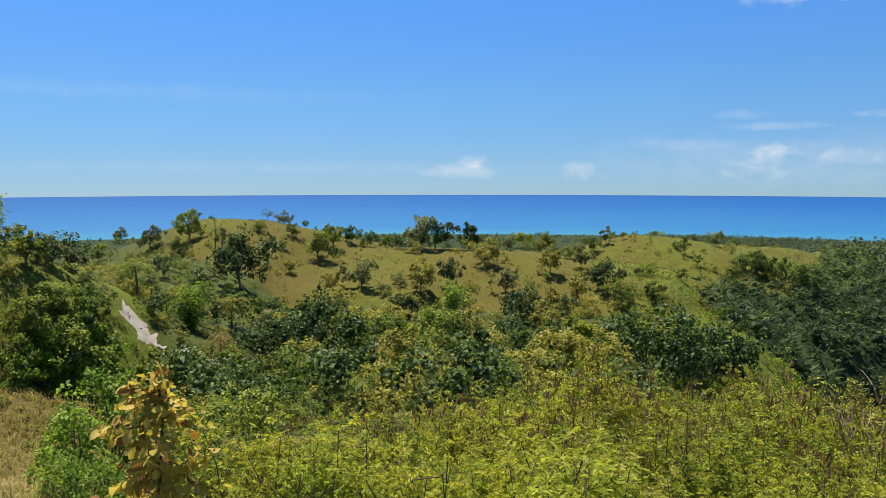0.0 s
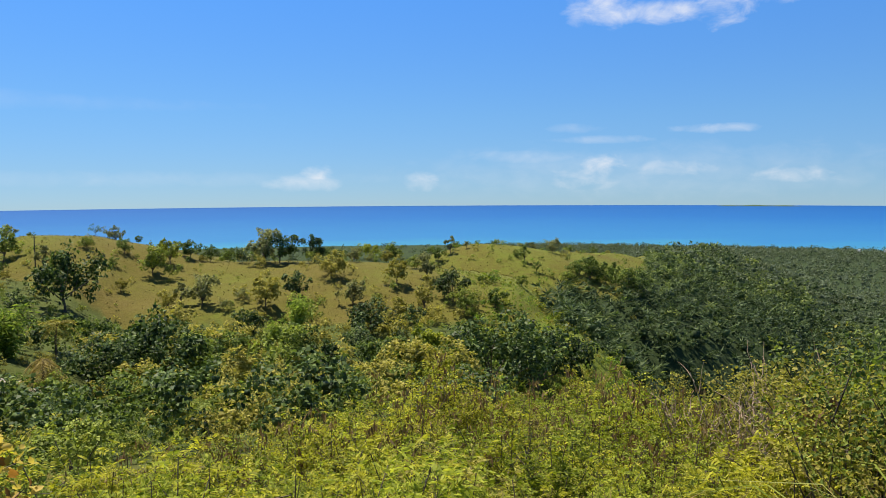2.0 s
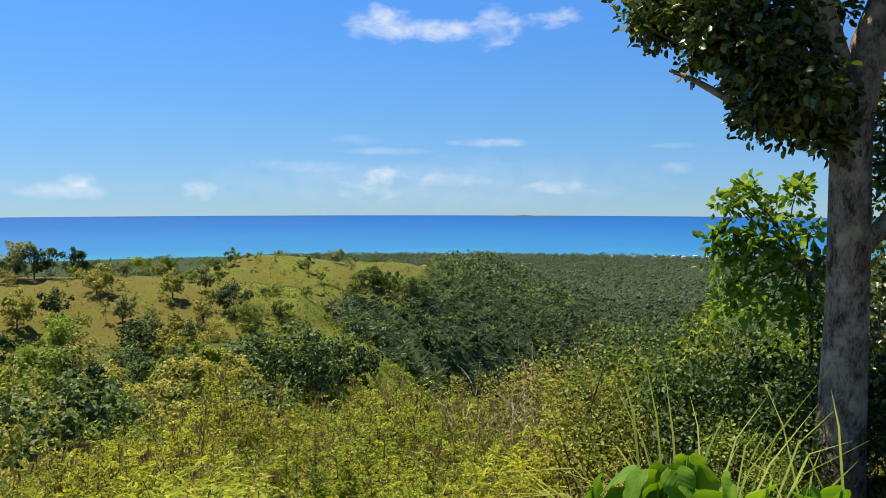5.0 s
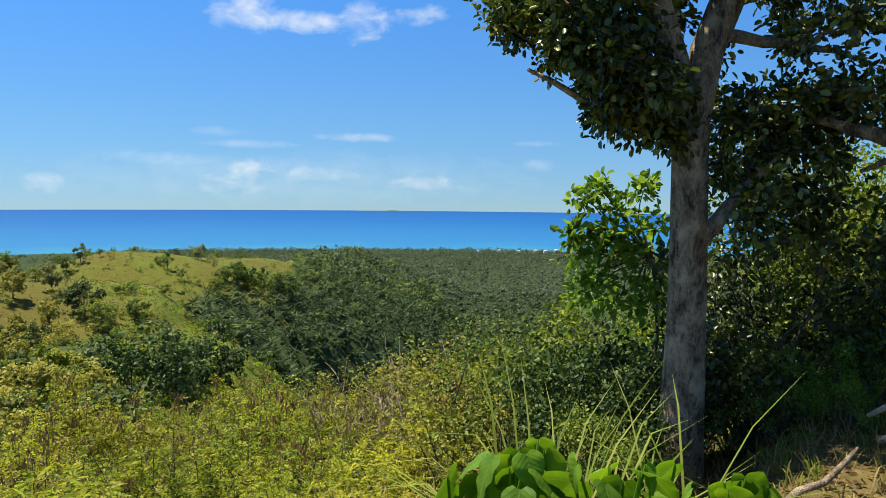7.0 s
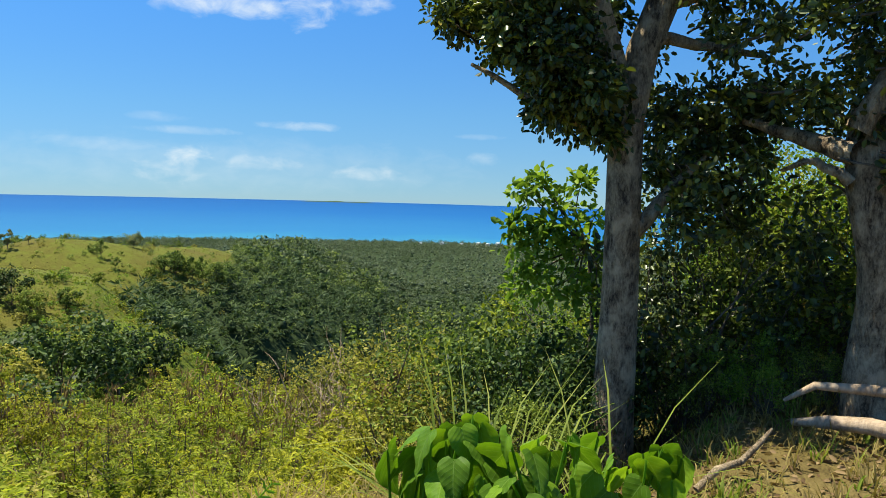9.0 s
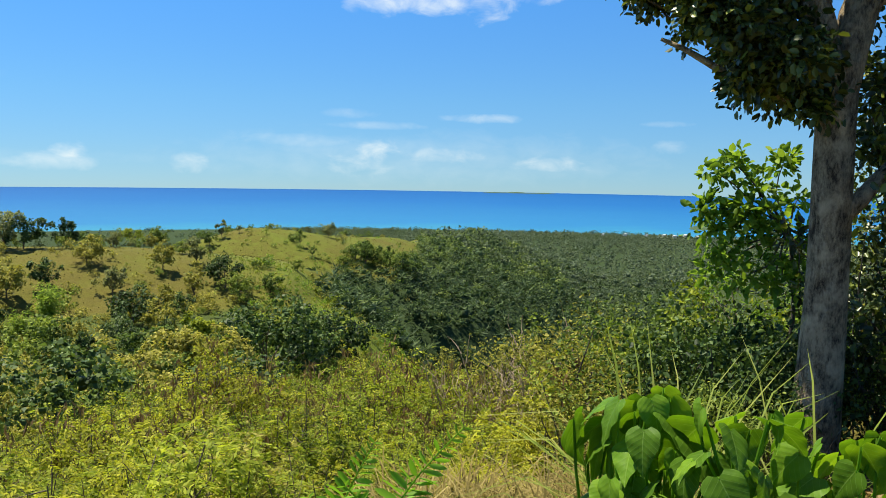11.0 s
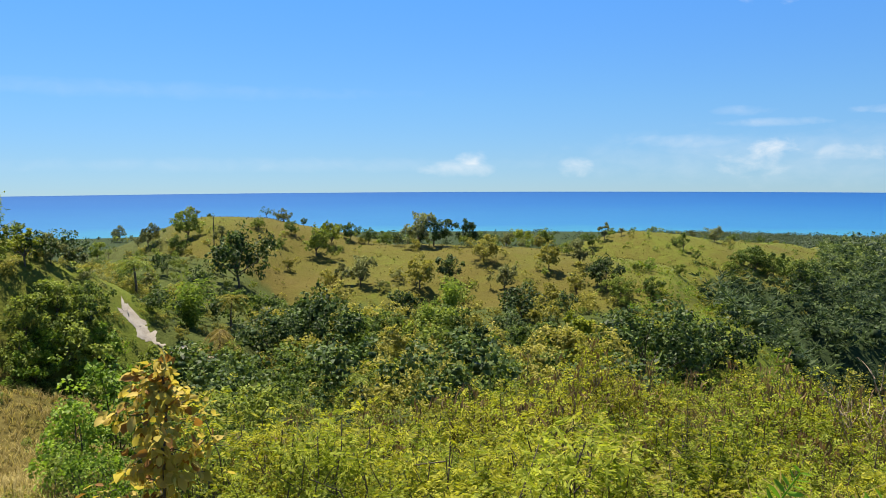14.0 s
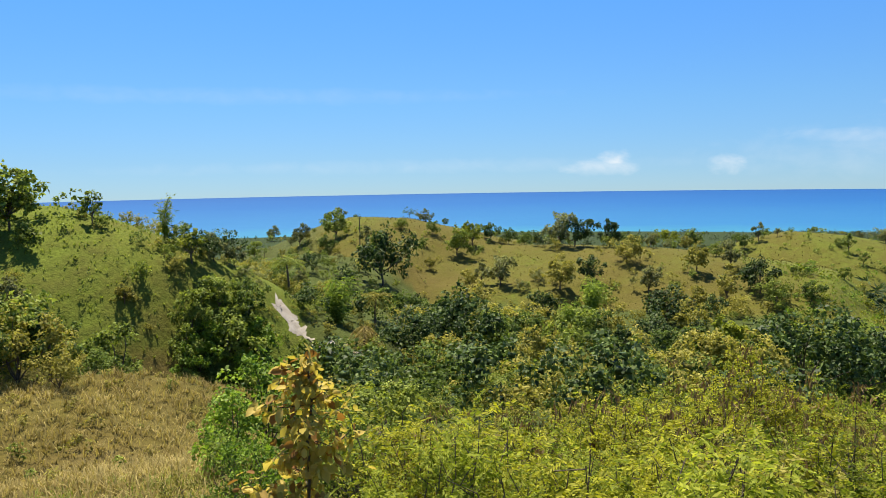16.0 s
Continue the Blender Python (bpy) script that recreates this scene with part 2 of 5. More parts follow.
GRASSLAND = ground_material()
WATER = sea_material()
LEAF = {
    "dark": leaf_material("leaf_dark_green", (0.024, 0.042, 0.010), (0.101, 0.151, 0.031), (0.260, 0.325, 0.078), 0.34, 0.6, 0.14),
    "mid": leaf_material("leaf_green", (0.046, 0.068, 0.013), (0.178, 0.227, 0.042), (0.370, 0.423, 0.091), 0.36, 0.6, 0.14),
    "bright": leaf_material("leaf_fresh_green", (0.050, 0.094, 0.013), (0.159, 0.256, 0.029), (0.317, 0.427, 0.061), 0.40, 0.55, 0.18),
    "yellow": leaf_material("leaf_yellow_green", (0.075, 0.10, 0.012), (0.21, 0.245, 0.024), (0.39, 0.40, 0.05), 0.36, 0.6, 0.14),
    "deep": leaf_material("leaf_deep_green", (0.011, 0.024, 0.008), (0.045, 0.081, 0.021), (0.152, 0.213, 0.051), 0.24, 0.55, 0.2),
    "olive": leaf_material("leaf_olive", (0.073, 0.070, 0.017), (0.240, 0.224, 0.047), (0.429, 0.384, 0.101), 0.38, 0.65, 0.12),
    "grey": leaf_material("leaf_grey_green", (0.055, 0.063, 0.029), (0.182, 0.195, 0.086), (0.345, 0.351, 0.156), 0.38, 0.65, 0.12),
    "gold": leaf_material("leaf_gold", (0.15, 0.15, 0.03), (0.36, 0.29, 0.055), (0.60, 0.47, 0.13), 0.42, autumn=(0.26, 0.13, 0.04), plant_share=0.5),
    "feather": leaf_material("leaf_feathery", (0.09, 0.10, 0.013), (0.31, 0.312, 0.028), (0.55, 0.52, 0.062), 0.46),
    "plume": leaf_material("leaf_green_plume", (0.07, 0.096, 0.013), (0.235, 0.28, 0.028), (0.44, 0.465, 0.062), 0.45),
    "forest": leaf_material("leaf_far_forest", (0.018, 0.034, 0.015), (0.06, 0.095, 0.036), (0.155, 0.205, 0.08), 0.22),
    "forest_deep": leaf_material("leaf_far_forest_deep", (0.009, 0.02, 0.010), (0.032, 0.058, 0.025), (0.095, 0.14, 0.055), 0.18),
    "forest_light": leaf_material("leaf_far_forest_light", (0.035, 0.06, 0.02), (0.105, 0.148, 0.044), (0.235, 0.28, 0.095), 0.3),
    # far crowns: distance haze put into a paler, greyer leaf colour
    "forest_hazed": leaf_material("leaf_far_forest_hazed", (0.062, 0.085, 0.055), (0.098, 0.13, 0.082), (0.16, 0.195, 0.115), 0.3),
    "bamboo": leaf_material("leaf_bamboo", (0.09, 0.14, 0.025), (0.21, 0.29, 0.05), (0.36, 0.43, 0.10), 0.5),
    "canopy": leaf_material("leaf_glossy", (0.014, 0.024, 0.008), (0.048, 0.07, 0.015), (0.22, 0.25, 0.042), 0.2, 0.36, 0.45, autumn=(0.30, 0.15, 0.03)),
    "vine": leaf_material("leaf_vine", (0.11, 0.22, 0.02), (0.17, 0.33, 0.026), (0.26, 0.43, 0.045), 0.5, 0.5, 0.22),
}


def veined_leaf():
    """A broad leaf that lies along its own +y: pale midrib, slanting veins raised between."""
    m, n = material("leaf_heart")
    place = n.tree.nodes.new("ShaderNodeTexCoord").outputs["Object"]
    plant = n.tree.nodes.new("ShaderNodeObjectInfo").outputs["Random"]
    xyz = n.tree.nodes.new("ShaderNodeSeparateXYZ")
    n.link(place, xyz.inputs[0])
    off = n.math("ABSOLUTE", xyz.outputs[0])
    wave = n.math("SINE", n.math("MULTIPLY", n.math("SUBTRACT", xyz.outputs[1], n.math("MULTIPLY", off, 0.75)), 210.0))
    rib = n.math("LESS_THAN", off, 0.0022)
    vein = n.math("MAXIMUM", n.math("MULTIPLY", n.math("SUBTRACT", wave, 0.96), 20.0, clamp=True), rib)
    f = n.math("ADD", n.math("MULTIPLY", plant, 0.6), n.math("MULTIPLY", n.noise(place, 16.0, 4.0), 0.5))
    tone = n.ramp(f, [(0.2, (0.06, 0.125, 0.012)), (0.55, (0.11, 0.215, 0.018)), (0.95, (0.21, 0.33, 0.03))])
    tone = n.mix(n.math("MULTIPLY", vein, 0.38), tone, (0.26, 0.38, 0.10))
    q = n.add("ShaderNodeBsdfPrincipled", Roughness=0.48)
    q.inputs["Specular IOR Level"].default_value = 0.12
    n.link(tone, q.inputs["Base Color"])
    b = n.add("ShaderNodeBump", Strength=0.09, Distance=0.003)
    n.link(n.math("SUBTRACT", wave, n.math("MULTIPLY", vein, 1.5)), b.inputs["Height"])
    n.link(b.outputs[0], q.inputs["Normal"])
    t = n.tree.nodes.new("ShaderNodeBsdfTranslucent")
    n.link(n.mix(1.0, tone, (1.5, 1.5, 0.5), "MULTIPLY"), t.inputs[0])
    mix = n.add("ShaderNodeMixShader", Fac=0.38)
    n.link(q.outputs[0], mix.inputs[1])
    n.link(t.outputs[0], mix.inputs[2])
    finish(n, mix.outputs[0])
    return m


HEART = veined_leaf()
BARK = bark_material("bark_grey", (0.05, 0.034, 0.022), (0.38, 0.29, 0.19), 11.0, 1.0, 0.4)
TWIG = bark_material("bark_dark", (0.05, 0.04, 0.03), (0.14, 0.115, 0.09), 10.0)
PALE_TWIG = bark_material("bark_pale", (0.2, 0.14, 0.09), (0.42, 0.32, 0.23), 10.0)
STRAW = leaf_material("dry_straw", (0.13, 0.10, 0.032), (0.27, 0.21, 0.075), (0.46, 0.38, 0.16), 0.35, 0.8)
BLADE = leaf_material("grass_blade", (0.10, 0.15, 0.02), (0.20, 0.25, 0.04), (0.36, 0.36, 0.12), 0.4, 0.6)
TUSSOCK = leaf_material("hill_grass", (0.065, 0.065, 0.013), (0.095, 0.083, 0.02), (0.15, 0.12, 0.036), 0.2, 0.8)
POD = leaf_material("dry_pod", (0.09, 0.055, 0.028), (0.20, 0.13, 0.065), (0.36, 0.26, 0.14), 0.25, 0.7)
DIRT = plain_material("pale_dirt", (0.25, 0.215, 0.175), (0.46, 0.41, 0.35), 0.7, 0.95, 0.5)

# ---- the land ----


def smooth(x, a, b):
    u = np.clip((x - a) / (b - a), 0, 1)
    return u * u * (3 - 2 * u)


def polar(az, r, el=None):
    """x, y (and z, from the elevation at which the first eye sees it) of a bearing and a distance."""
    q = radians(az)
    if el is None:
        return r * math.sin(q), r * math.cos(q)
    return r * math.sin(q), r * math.cos(q), EYE + r * math.tan(radians(el))


# where the eye stands at two other times: near things are laid out from there
VIEW_A, VIEW_B = (0.046, -0.121), (-0.055, -0.235)


def polar_from(view, az, r):
    x, y = polar(az, r)
    return x + view[0], y + view[1]


def wobble(x, y, scale, seed=0.0):
    """Soft hills and hollows, within about -1 to 1."""
    u, v = x / scale + seed, y / scale - seed * 1.7
    return (np.sin(u * 1.9 + 1.3 * np.sin(v * 1.1 + seed)) + np.sin(v * 2.3 + 1.7 * np.sin(u * 0.9 - seed)) + 0.6 * np.sin(u * 4.1 - v * 3.3)) / 2.6


def ridge(x, y, crest, slope, width, tail=0.5, reach=60.0):
    """A ridge along a crest line: falls away on both sides, round on top, and past its ends by the slope tail."""
    pts = [polar(*p) for p in crest]
    best, near = np.full(x.shape, -400.0), np.full(x.shape, 1e9)
    for i, ((x0, y0, z0), (x1, y1, z1)) in enumerate(zip(pts, pts[1:])):
        dx, dy = x1 - x0, y1 - y0
        u = ((x - x0) * dx + (y - y0) * dy) / (dx * dx + dy * dy)
        past = np.maximum(0, -u) * (i == 0) + np.maximum(0, u - 1) * (i == len(pts) - 2)
        past = past * math.hypot(dx, dy) * tail
        u = np.clip(u, 0, 1)
        d = np.hypot(x - x0 - u * dx, y - y0 - u * dy)
        z = z0 + u * (z1 - z0) - past - slope * (np.sqrt(d * d + width * width) - width) - 0.6 * np.maximum(0, d - reach)
        best = np.where(d < near, z, best)
        near = np.minimum(d, near)
    return best


# profiles of the land away from the eye: towards the valley, and towards the coastal plain
PROFILE_R = (0, 2, 4, 8, 14, 28, 50, 85, 115, 165, 300, 500, 700, 1200, 1460, 1520, 1800)
PROFILE_F = (0, -0.1, -1.1, -3.3, -5.3, -8.8, -16, -25, -28.5, -29, -44, -82, -97, -103, -107.5, -110, -112)
PROFILE_P = (0, -0.1, -1.1, -3.3, -5.3, -8.8, -19, -40, -56, -74, -92, -96, -98, -103, -107.5, -110, -112)
CREST_FRONT = ((-25, 235, -6.6), (-21, 240, -4.6), (-17.2, 245, -3.0), (-13.5, 245, -3.2), (-9, 240, -4.2), (-6, 235, -5.25), (0, 230, -5.4), (7, 220, -5.7), (11, 205, -6.7), (16.5, 182, -9.5), (19, 165, -11.8))
CREST_BACK = ((9, 325, -5.6), (14.5, 335, -4.15), (17.3, 345, -4.3), (20.4, 370, -4.75), (24.4, 430, -4.85), (26.3, 480, -5.6), (28.8, 600, -4.5), (32, 760, -4.7))
CREST_SPUR = ((11, 200, -9.0), (16.5, 195, -9.5), (20, 188, -10.4), (22.5, 176, -12.2), (24.5, 166, -14.5))
CREST_LEFT = ((-55, 140, -1.6), (-40.8, 125, -1.7), (-38, 120, -1.65), (-35.5, 115, -2.4), (-32.6, 110, -3.75), (-30.5, 106, -5.05), (-29.4, 103, -6.1))
CREST_NEAR = ((-70, 44, -12.0), (-48, 45, -13.0), (-41, 46, -13.6), (-38, 48, -13.9), (-35.5, 50, -13.2), (-33, 55, -14.4), (-30, 62, -16.6))
CREST_SADDLE = ((-31, 120, -8.4), (-27, 135, -8.3), (-23, 165, -7.6), (-20.5, 205, -5.6))


def parts_of_land(x, y):
    x, y = np.asarray(x, float), np.asarray(y, float)
    r = np.hypot(x, y)
    az = np.degrees(np.arctan2(x, y))
    right = smooth(az, 13, 25) * (1 - smooth(az, 150, 170))
    base = np.interp(r, PROFILE_R, PROFILE_F) * (1 - right) + np.interp(r, PROFILE_R, PROFILE_P) * right
    behind = np.where(az < 0, smooth(-az, 75, 110), smooth(az, 110, 160)) * (1 - smooth(r, 15, 60))
    level = np.maximum(smooth(az, 36, 60) * (1 - smooth(r, 9, 26)), behind)
    level = np.clip(level * (0.72 + 0.24 * smooth(az, 58, 67) * (1 - smooth(az, 115, 165))), 0, 1)
    base = base * (1 - level)
    base = base + 0.55 * smooth(az, 18, 28) * (1 - smooth(az, 46, 54)) * smooth(r, 2.6, 4.6) * (1 - smooth(r, 6.5, 10))
    base = base + 0.85 * smooth(az, -2, 12) * (1 - smooth(az, 38, 48)) * smooth(r, 13, 21) * (1 - smooth(r, 27, 42))
    front = ridge(x, y, CREST_FRONT, 0.17, 14, 0.5, 52)
    back = ridge(x, y, CREST_BACK, 0.42, 16, 0.5, 90)
    spur = ridge(x, y, CREST_SPUR, 0.5, 8)
    left = ridge(x, y, CREST_LEFT, 0.62, 8, 0.9)
    saddle = ridge(x, y, CREST_SADDLE, 0.24, 12, 0.5, 35)
    near = ridge(x, y, CREST_NEAR, 0.3, 6, 0.6)
    across = r * 0.01745
    front = front - 0.55 * np.maximum(0, az - 17) * across
    spur = spur - 0.5 * np.maximum(0, az - 22) * across
    saddle = saddle - 0.5 * np.maximum(0, az + 15) * across
    return r, az, base, front, back, spur, left, saddle, near


def land(x, y):
    r, az, base, front, back, spur, left, saddle, near = parts_of_land(x, y)
    k = 0.9
    stack = np.stack([base, front, back, spur, left, saddle, near])
    top = stack.max(0)
    z = top + np.log(np.exp((stack - top) / k).sum(0)) * k * 0.6
    z = z + wobble(x, y, 22.0, 0.7) * 0.7 * smooth(r, 40, 110) * (1 - smooth(r, 900, 1300)) + wobble(x, y, 5.0, 2.1) * 0.12 * smooth(r, 3, 12)
    return z


def forested(x, y, z):
    """Where the coastal forest stands: all of the plain, and the lower flanks of the knolls."""
    r, az = np.hypot(x, y), np.degrees(np.arctan2(x, y))
    el = np.degrees(np.arctan2(z - EYE, r))
    ragged = wobble(x, y, 26.0, 3.3) * 1.5 + wobble(x, y, 9.0, 1.1) * 0.8
    flank = (el < -7.6 + 2.8 * smooth(az, 24.5, 28.5) + 0.3 * ragged) & (az > 20.0 + 0.95 * np.maximum(0, -9 - el) + ragged)
    return ((az < 17) & (r > 1000)) | ((az > 8) & (r > 620) & (z < -60) & (r > 760)) | (flank & (r > 185) & ~((az > 46 + ragged) & (az < 60) & (r > 610 + 9 * ragged) & (r < 700 + 9 * ragged)))


def ground_z(x, y):
    return float(land(np.array([x]), np.array([y]))[0])


def mesh_of(name, verts, faces, mat=None, shade=False):
    """A mesh from arrays; all faces have as many corners."""
    verts, faces = np.asarray(verts, np.float32), np.asarray(faces, np.int32)
    me = bpy.data.meshes.new(name)
    me.vertices.add(len(verts))
    me.vertices.foreach_set("co", verts.ravel())
    k = faces.shape[1]
    me.loops.add(faces.size)
    me.loops.foreach_set("vertex_index", faces.ravel())
    me.polygons.add(len(faces))
    me.polygons.foreach_set("loop_start", np.arange(0, faces.size, k, dtype=np.int32))
    me.update(calc_edges=True)
    if shade:
        me.polygons.foreach_set("use_smooth", np.ones(len(faces), bool))
    if mat:
        me.materials.append(mat)
    return me


def part(name, verts, faces, mat, parent, label="", shade=False, kind=""):
    ob = new(name, mesh_of(name, verts, faces, mat, shade))
    ob.parent = parent
    return tagged(ob, label, kind=kind)


def polar_sheet(azs, rs):
    """Vertices and faces of a sheet round the origin."""
    A, R = np.meshgrid(np.radians(azs), rs, indexing="ij")
    x, y = (R * np.sin(A)).ravel(), (R * np.cos(A)).ravel()
    na, nr = len(azs), len(rs)
    i, j = np.meshgrid(np.arange(na), np.arange(nr - 1), indexing="ij")
    i2 = (i + 1) % na
    f = np.stack([i * nr + j, i2 * nr + j, i2 * nr + j + 1, i * nr + j + 1], -1).reshape(-1, 4)[:, ::-1]
    return x, y, f


def build_ground():
    azs = np.concatenate([np.arange(-60, 85, 0.5), np.arange(85, 300, 3.0)])
    rs = np.concatenate([[0.0005], np.arange(0.5, 30, 0.5), 30 * 1.021 ** np.arange(0, 200)])
    rs = np.append(rs[rs < 1790], 1800)
    x, y, f = polar_sheet(azs, rs)
    z = land(x, y)
    me = mesh_of("ground", np.stack([x, y, z], 1), f, GRASSLAND, True)
    r, az, base, front, back, spur, left, saddle, near = parts_of_land(x, y)
    stack = np.stack([base, front, back, spur, left, saddle, near])
    which = stack.argmax(0)
    dry = np.choose(which, [0.35, 0.44, 0.28, 0.12, 0.08, 0.3, 0.6]).astype(float)
    dry = dry + (0.55 - dry) * (1 - smooth(r, 34, 46))
    dry = np.where((which == 0) & (r < 85), 0.55 + 0.4 * smooth(-az, 18, 27) * (1 - smooth(-az, 50, 80)) * smooth(r, 5, 14), dry)
    dry = dry - 0.2 * smooth(az, 9, 13) * (which == 1)
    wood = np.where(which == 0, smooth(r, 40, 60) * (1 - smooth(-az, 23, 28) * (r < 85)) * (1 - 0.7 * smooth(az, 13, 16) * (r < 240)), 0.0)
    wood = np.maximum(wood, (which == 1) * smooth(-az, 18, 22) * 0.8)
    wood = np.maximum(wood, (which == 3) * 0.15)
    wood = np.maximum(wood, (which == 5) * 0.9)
    el = np.degrees(np.arctan2(z - EYE, r))
    bare = smooth(-el, 11.2, 13.2) * smooth(-az, 25.5, 31) * (r > 20)
    dry, wood = dry * (1 - bare) + 0.7 * bare, wood * (1 - bare)
    spot = np.hypot(x - 5.0, y - 0.6) + 0.5 * wobble(x, y, 2.5, 1.0)
    dry = dry + (0.95 - dry) * (1 - smooth(spot, 3.0, 5.0))
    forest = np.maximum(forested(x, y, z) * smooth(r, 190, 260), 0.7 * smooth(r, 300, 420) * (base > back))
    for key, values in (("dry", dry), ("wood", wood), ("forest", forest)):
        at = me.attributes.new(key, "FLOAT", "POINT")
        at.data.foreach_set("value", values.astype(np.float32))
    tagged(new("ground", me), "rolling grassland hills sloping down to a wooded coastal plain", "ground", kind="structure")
    x, y, f = polar_sheet(np.arange(0, 360, 1.0), np.array([1.0, 600, 1200, 1400, 1600, 2000, 2600, 3400, 4200, 4900]))
    me = mesh_of("water", np.stack([x, y, np.full(len(x), SEA)], 1), f, WATER, True)
    tagged(new("water", me), "calm deep blue sea reaching to the horizon", "sea", kind="structure")


build_ground()

# ---- plants: parts ----
rng = np.random.default_rng(7)


def unit(v):
    return v / np.maximum(np.linalg.norm(v, axis=-1, keepdims=True), 1e-9)


def random_dirs(n, up=0.0):
    d = rng.normal(size=(n, 3))
    d[:, 2] += up
    return unit(d)


def leaf_quads(base, axis, length, width, cup=0.25):
    """Pointed leaves, folded a little along the midrib: base, two sides, tip."""
    n = len(base)
    side = unit(np.cross(axis, random_dirs(n, 1.3)))
    up = np.cross(side, axis)
    length, width = np.broadcast_to(length, n)[:, None], np.broadcast_to(width, n)[:, None]
    mid = base + axis * length * 0.45
    v = np.stack([base, mid + side * width / 2 + up * width * cup, base + axis * length, mid - side * width / 2 + up * width * cup], 1)
    return v.reshape(-1, 3), np.arange(4 * n).reshape(n, 4)


def join(*pieces):
    vs, fs, k = [], [], 0
    for v, f in pieces:
        vs.append(v)
        fs.append(f + k)
        k += len(v)
    return np.concatenate(vs), np.concatenate(fs)


def tube(points, radii, sides=6):
    """A tapered limb through points."""
    points, radii = np.asarray(points, float), np.asarray(radii, float)
    tang = unit(np.gradient(points, axis=0))
    ref = np.array([0.31, 0.95, 0.05])
    s = unit(np.cross(tang, ref))
    u = np.cross(s, tang)
    ang = np.linspace(0, 2 * np.pi, sides, endpoint=False)
    ring = points[:, None] + radii[:, None, None] * (np.cos(ang)[None, :, None] * s[:, None] + np.sin(ang)[None, :, None] * u[:, None])
    n = len(points)
    i, j = np.meshgrid(np.arange(n - 1), np.arange(sides), indexing="ij")
    j2 = (j + 1) % sides
    f = np.stack([i * sides + j, i * sides + j2, (i + 1) * sides + j2, (i + 1) * sides + j], -1).reshape(-1, 4)
    return ring.reshape(-1, 3), f


def limb(a, b, r0, r1, bend=0.12, n=6, sides=6):
    a, b = np.asarray(a, float), np.asarray(b, float)
    t = np.linspace(0, 1, n)[:, None]
    d = np.linalg.norm(b - a)
    off = rng.normal(size=3) * d * bend
    wig = rng.normal(size=(n, 3)) * d * bend * 0.18
    wig[0] = wig[-1] = 0
    return tube(a + (b - a) * t + off * (t * (1 - t)) * 2 + wig, r0 + (r1 - r0) * t[:, 0], sides)


# closed block added inside leaf clumps to keep light and sight from passing through
CORE = np.array([(x, y, z) for x in (-1, 1) for y in (-1, 1) for z in (-1, 1)]) / math.sqrt(3)
CORE_FACES = np.array([(0, 1, 3, 2), (4, 6, 7, 5), (0, 4, 5, 1), (2, 3, 7, 6), (0, 2, 6, 4), (1, 5, 7, 3)])


def facing_leaves(base, axis, face, length, width, cup=0.16):
    """Pointed leaves that turn their faces a given way."""
    n = len(base)
    side = unit(np.cross(axis, face))
    up = np.cross(side, axis)
    length, width = np.broadcast_to(length, n)[:, None], np.broadcast_to(width, n)[:, None]
    mid = base + axis * length * 0.42
    v = np.stack([base, mid + side * width / 2 + up * width * cup, base + axis * length - up * length * 0.12, mid - side * width / 2 + up * width * cup], 1)
    return v.reshape(-1, 3), np.arange(4 * n).reshape(n, 4)


def tuft_leaves(centre, out, r, n, leaf, droop=0.25):
    """A tuft: leaves over the outer and upper side of a small ball, their faces to the light."""
    d = unit(rng.normal(size=(n, 3)) * 0.8 + out * 0.6 + np.array([0, 0, 0.3]))
    p = centre + d * r * rng.uniform(0.45, 1.1, (n, 1))
    face = unit(d * 0.9 + np.array([0, 0, 0.52]) + rng.normal(size=(n, 3)) * 0.5)
    ax = unit(d + rng.normal(size=(n, 3)) * 0.8 + np.array([0, 0, -droop]))
    ax = unit(ax - face * (ax * face).sum(1, keepdims=True) * 0.85)
    size = leaf * rng.uniform(0.6, 1.35, n)
    return facing_leaves(p, ax, face, size, size * rng.uniform(0.5, 0.8, n))


def clump_crown(centres, radii, middle, tufts, count, leaf, flat=0.75):
    """Clumps of tufts with dark gaps between them."""
    vs = []
    for c, r in zip(centres, radii):
        core = CORE * rng.uniform(0.6, 1.1, (8, 1)) * r * 0.3 * np.array([1, 1, flat])
        vs.append((core + c, CORE_FACES))
        out = unit(c - middle)
        for _ in range(tufts):
            d = unit(rng.normal(size=3) + out * 0.8 + np.array([0, 0, 0.35]))
            vs.append(tuft_leaves(c + d * r * rng.uniform(0.45, 0.95) * np.array([1, 1, flat]), d, r * rng.uniform(0.34, 0.6), count, leaf))
    return join(*vs)


def crown_clumps(clumps, height, spread, share, dome=0.3):
    """Where the clumps of a crown sit: over an uneven dome, a few inside."""
    mid = np.array([0, 0, height - height * share * 0.55])
    d = random_dirs(clumps, dome)
    d[:, 2] = np.where(d[:, 2] < -0.7, d[:, 2] * 0.5, d[:, 2])
    rad = np.where(rng.random((clumps, 1)) < 0.8, rng.uniform(0.68, 1.05, (clumps, 1)), rng.uniform(0.2, 0.6, (clumps, 1)))
    bulge = 1 + 0.22 * np.sin(3 * np.arctan2(d[:, 1], d[:, 0]) + rng.uniform(0, 6))[:, None]
    cs = mid + d * rad * bulge * np.array([spread / 2, spread / 2, height * share / 2]) * 0.84
    return mid, cs, rng.uniform(0.10, 0.19, clumps) * spread


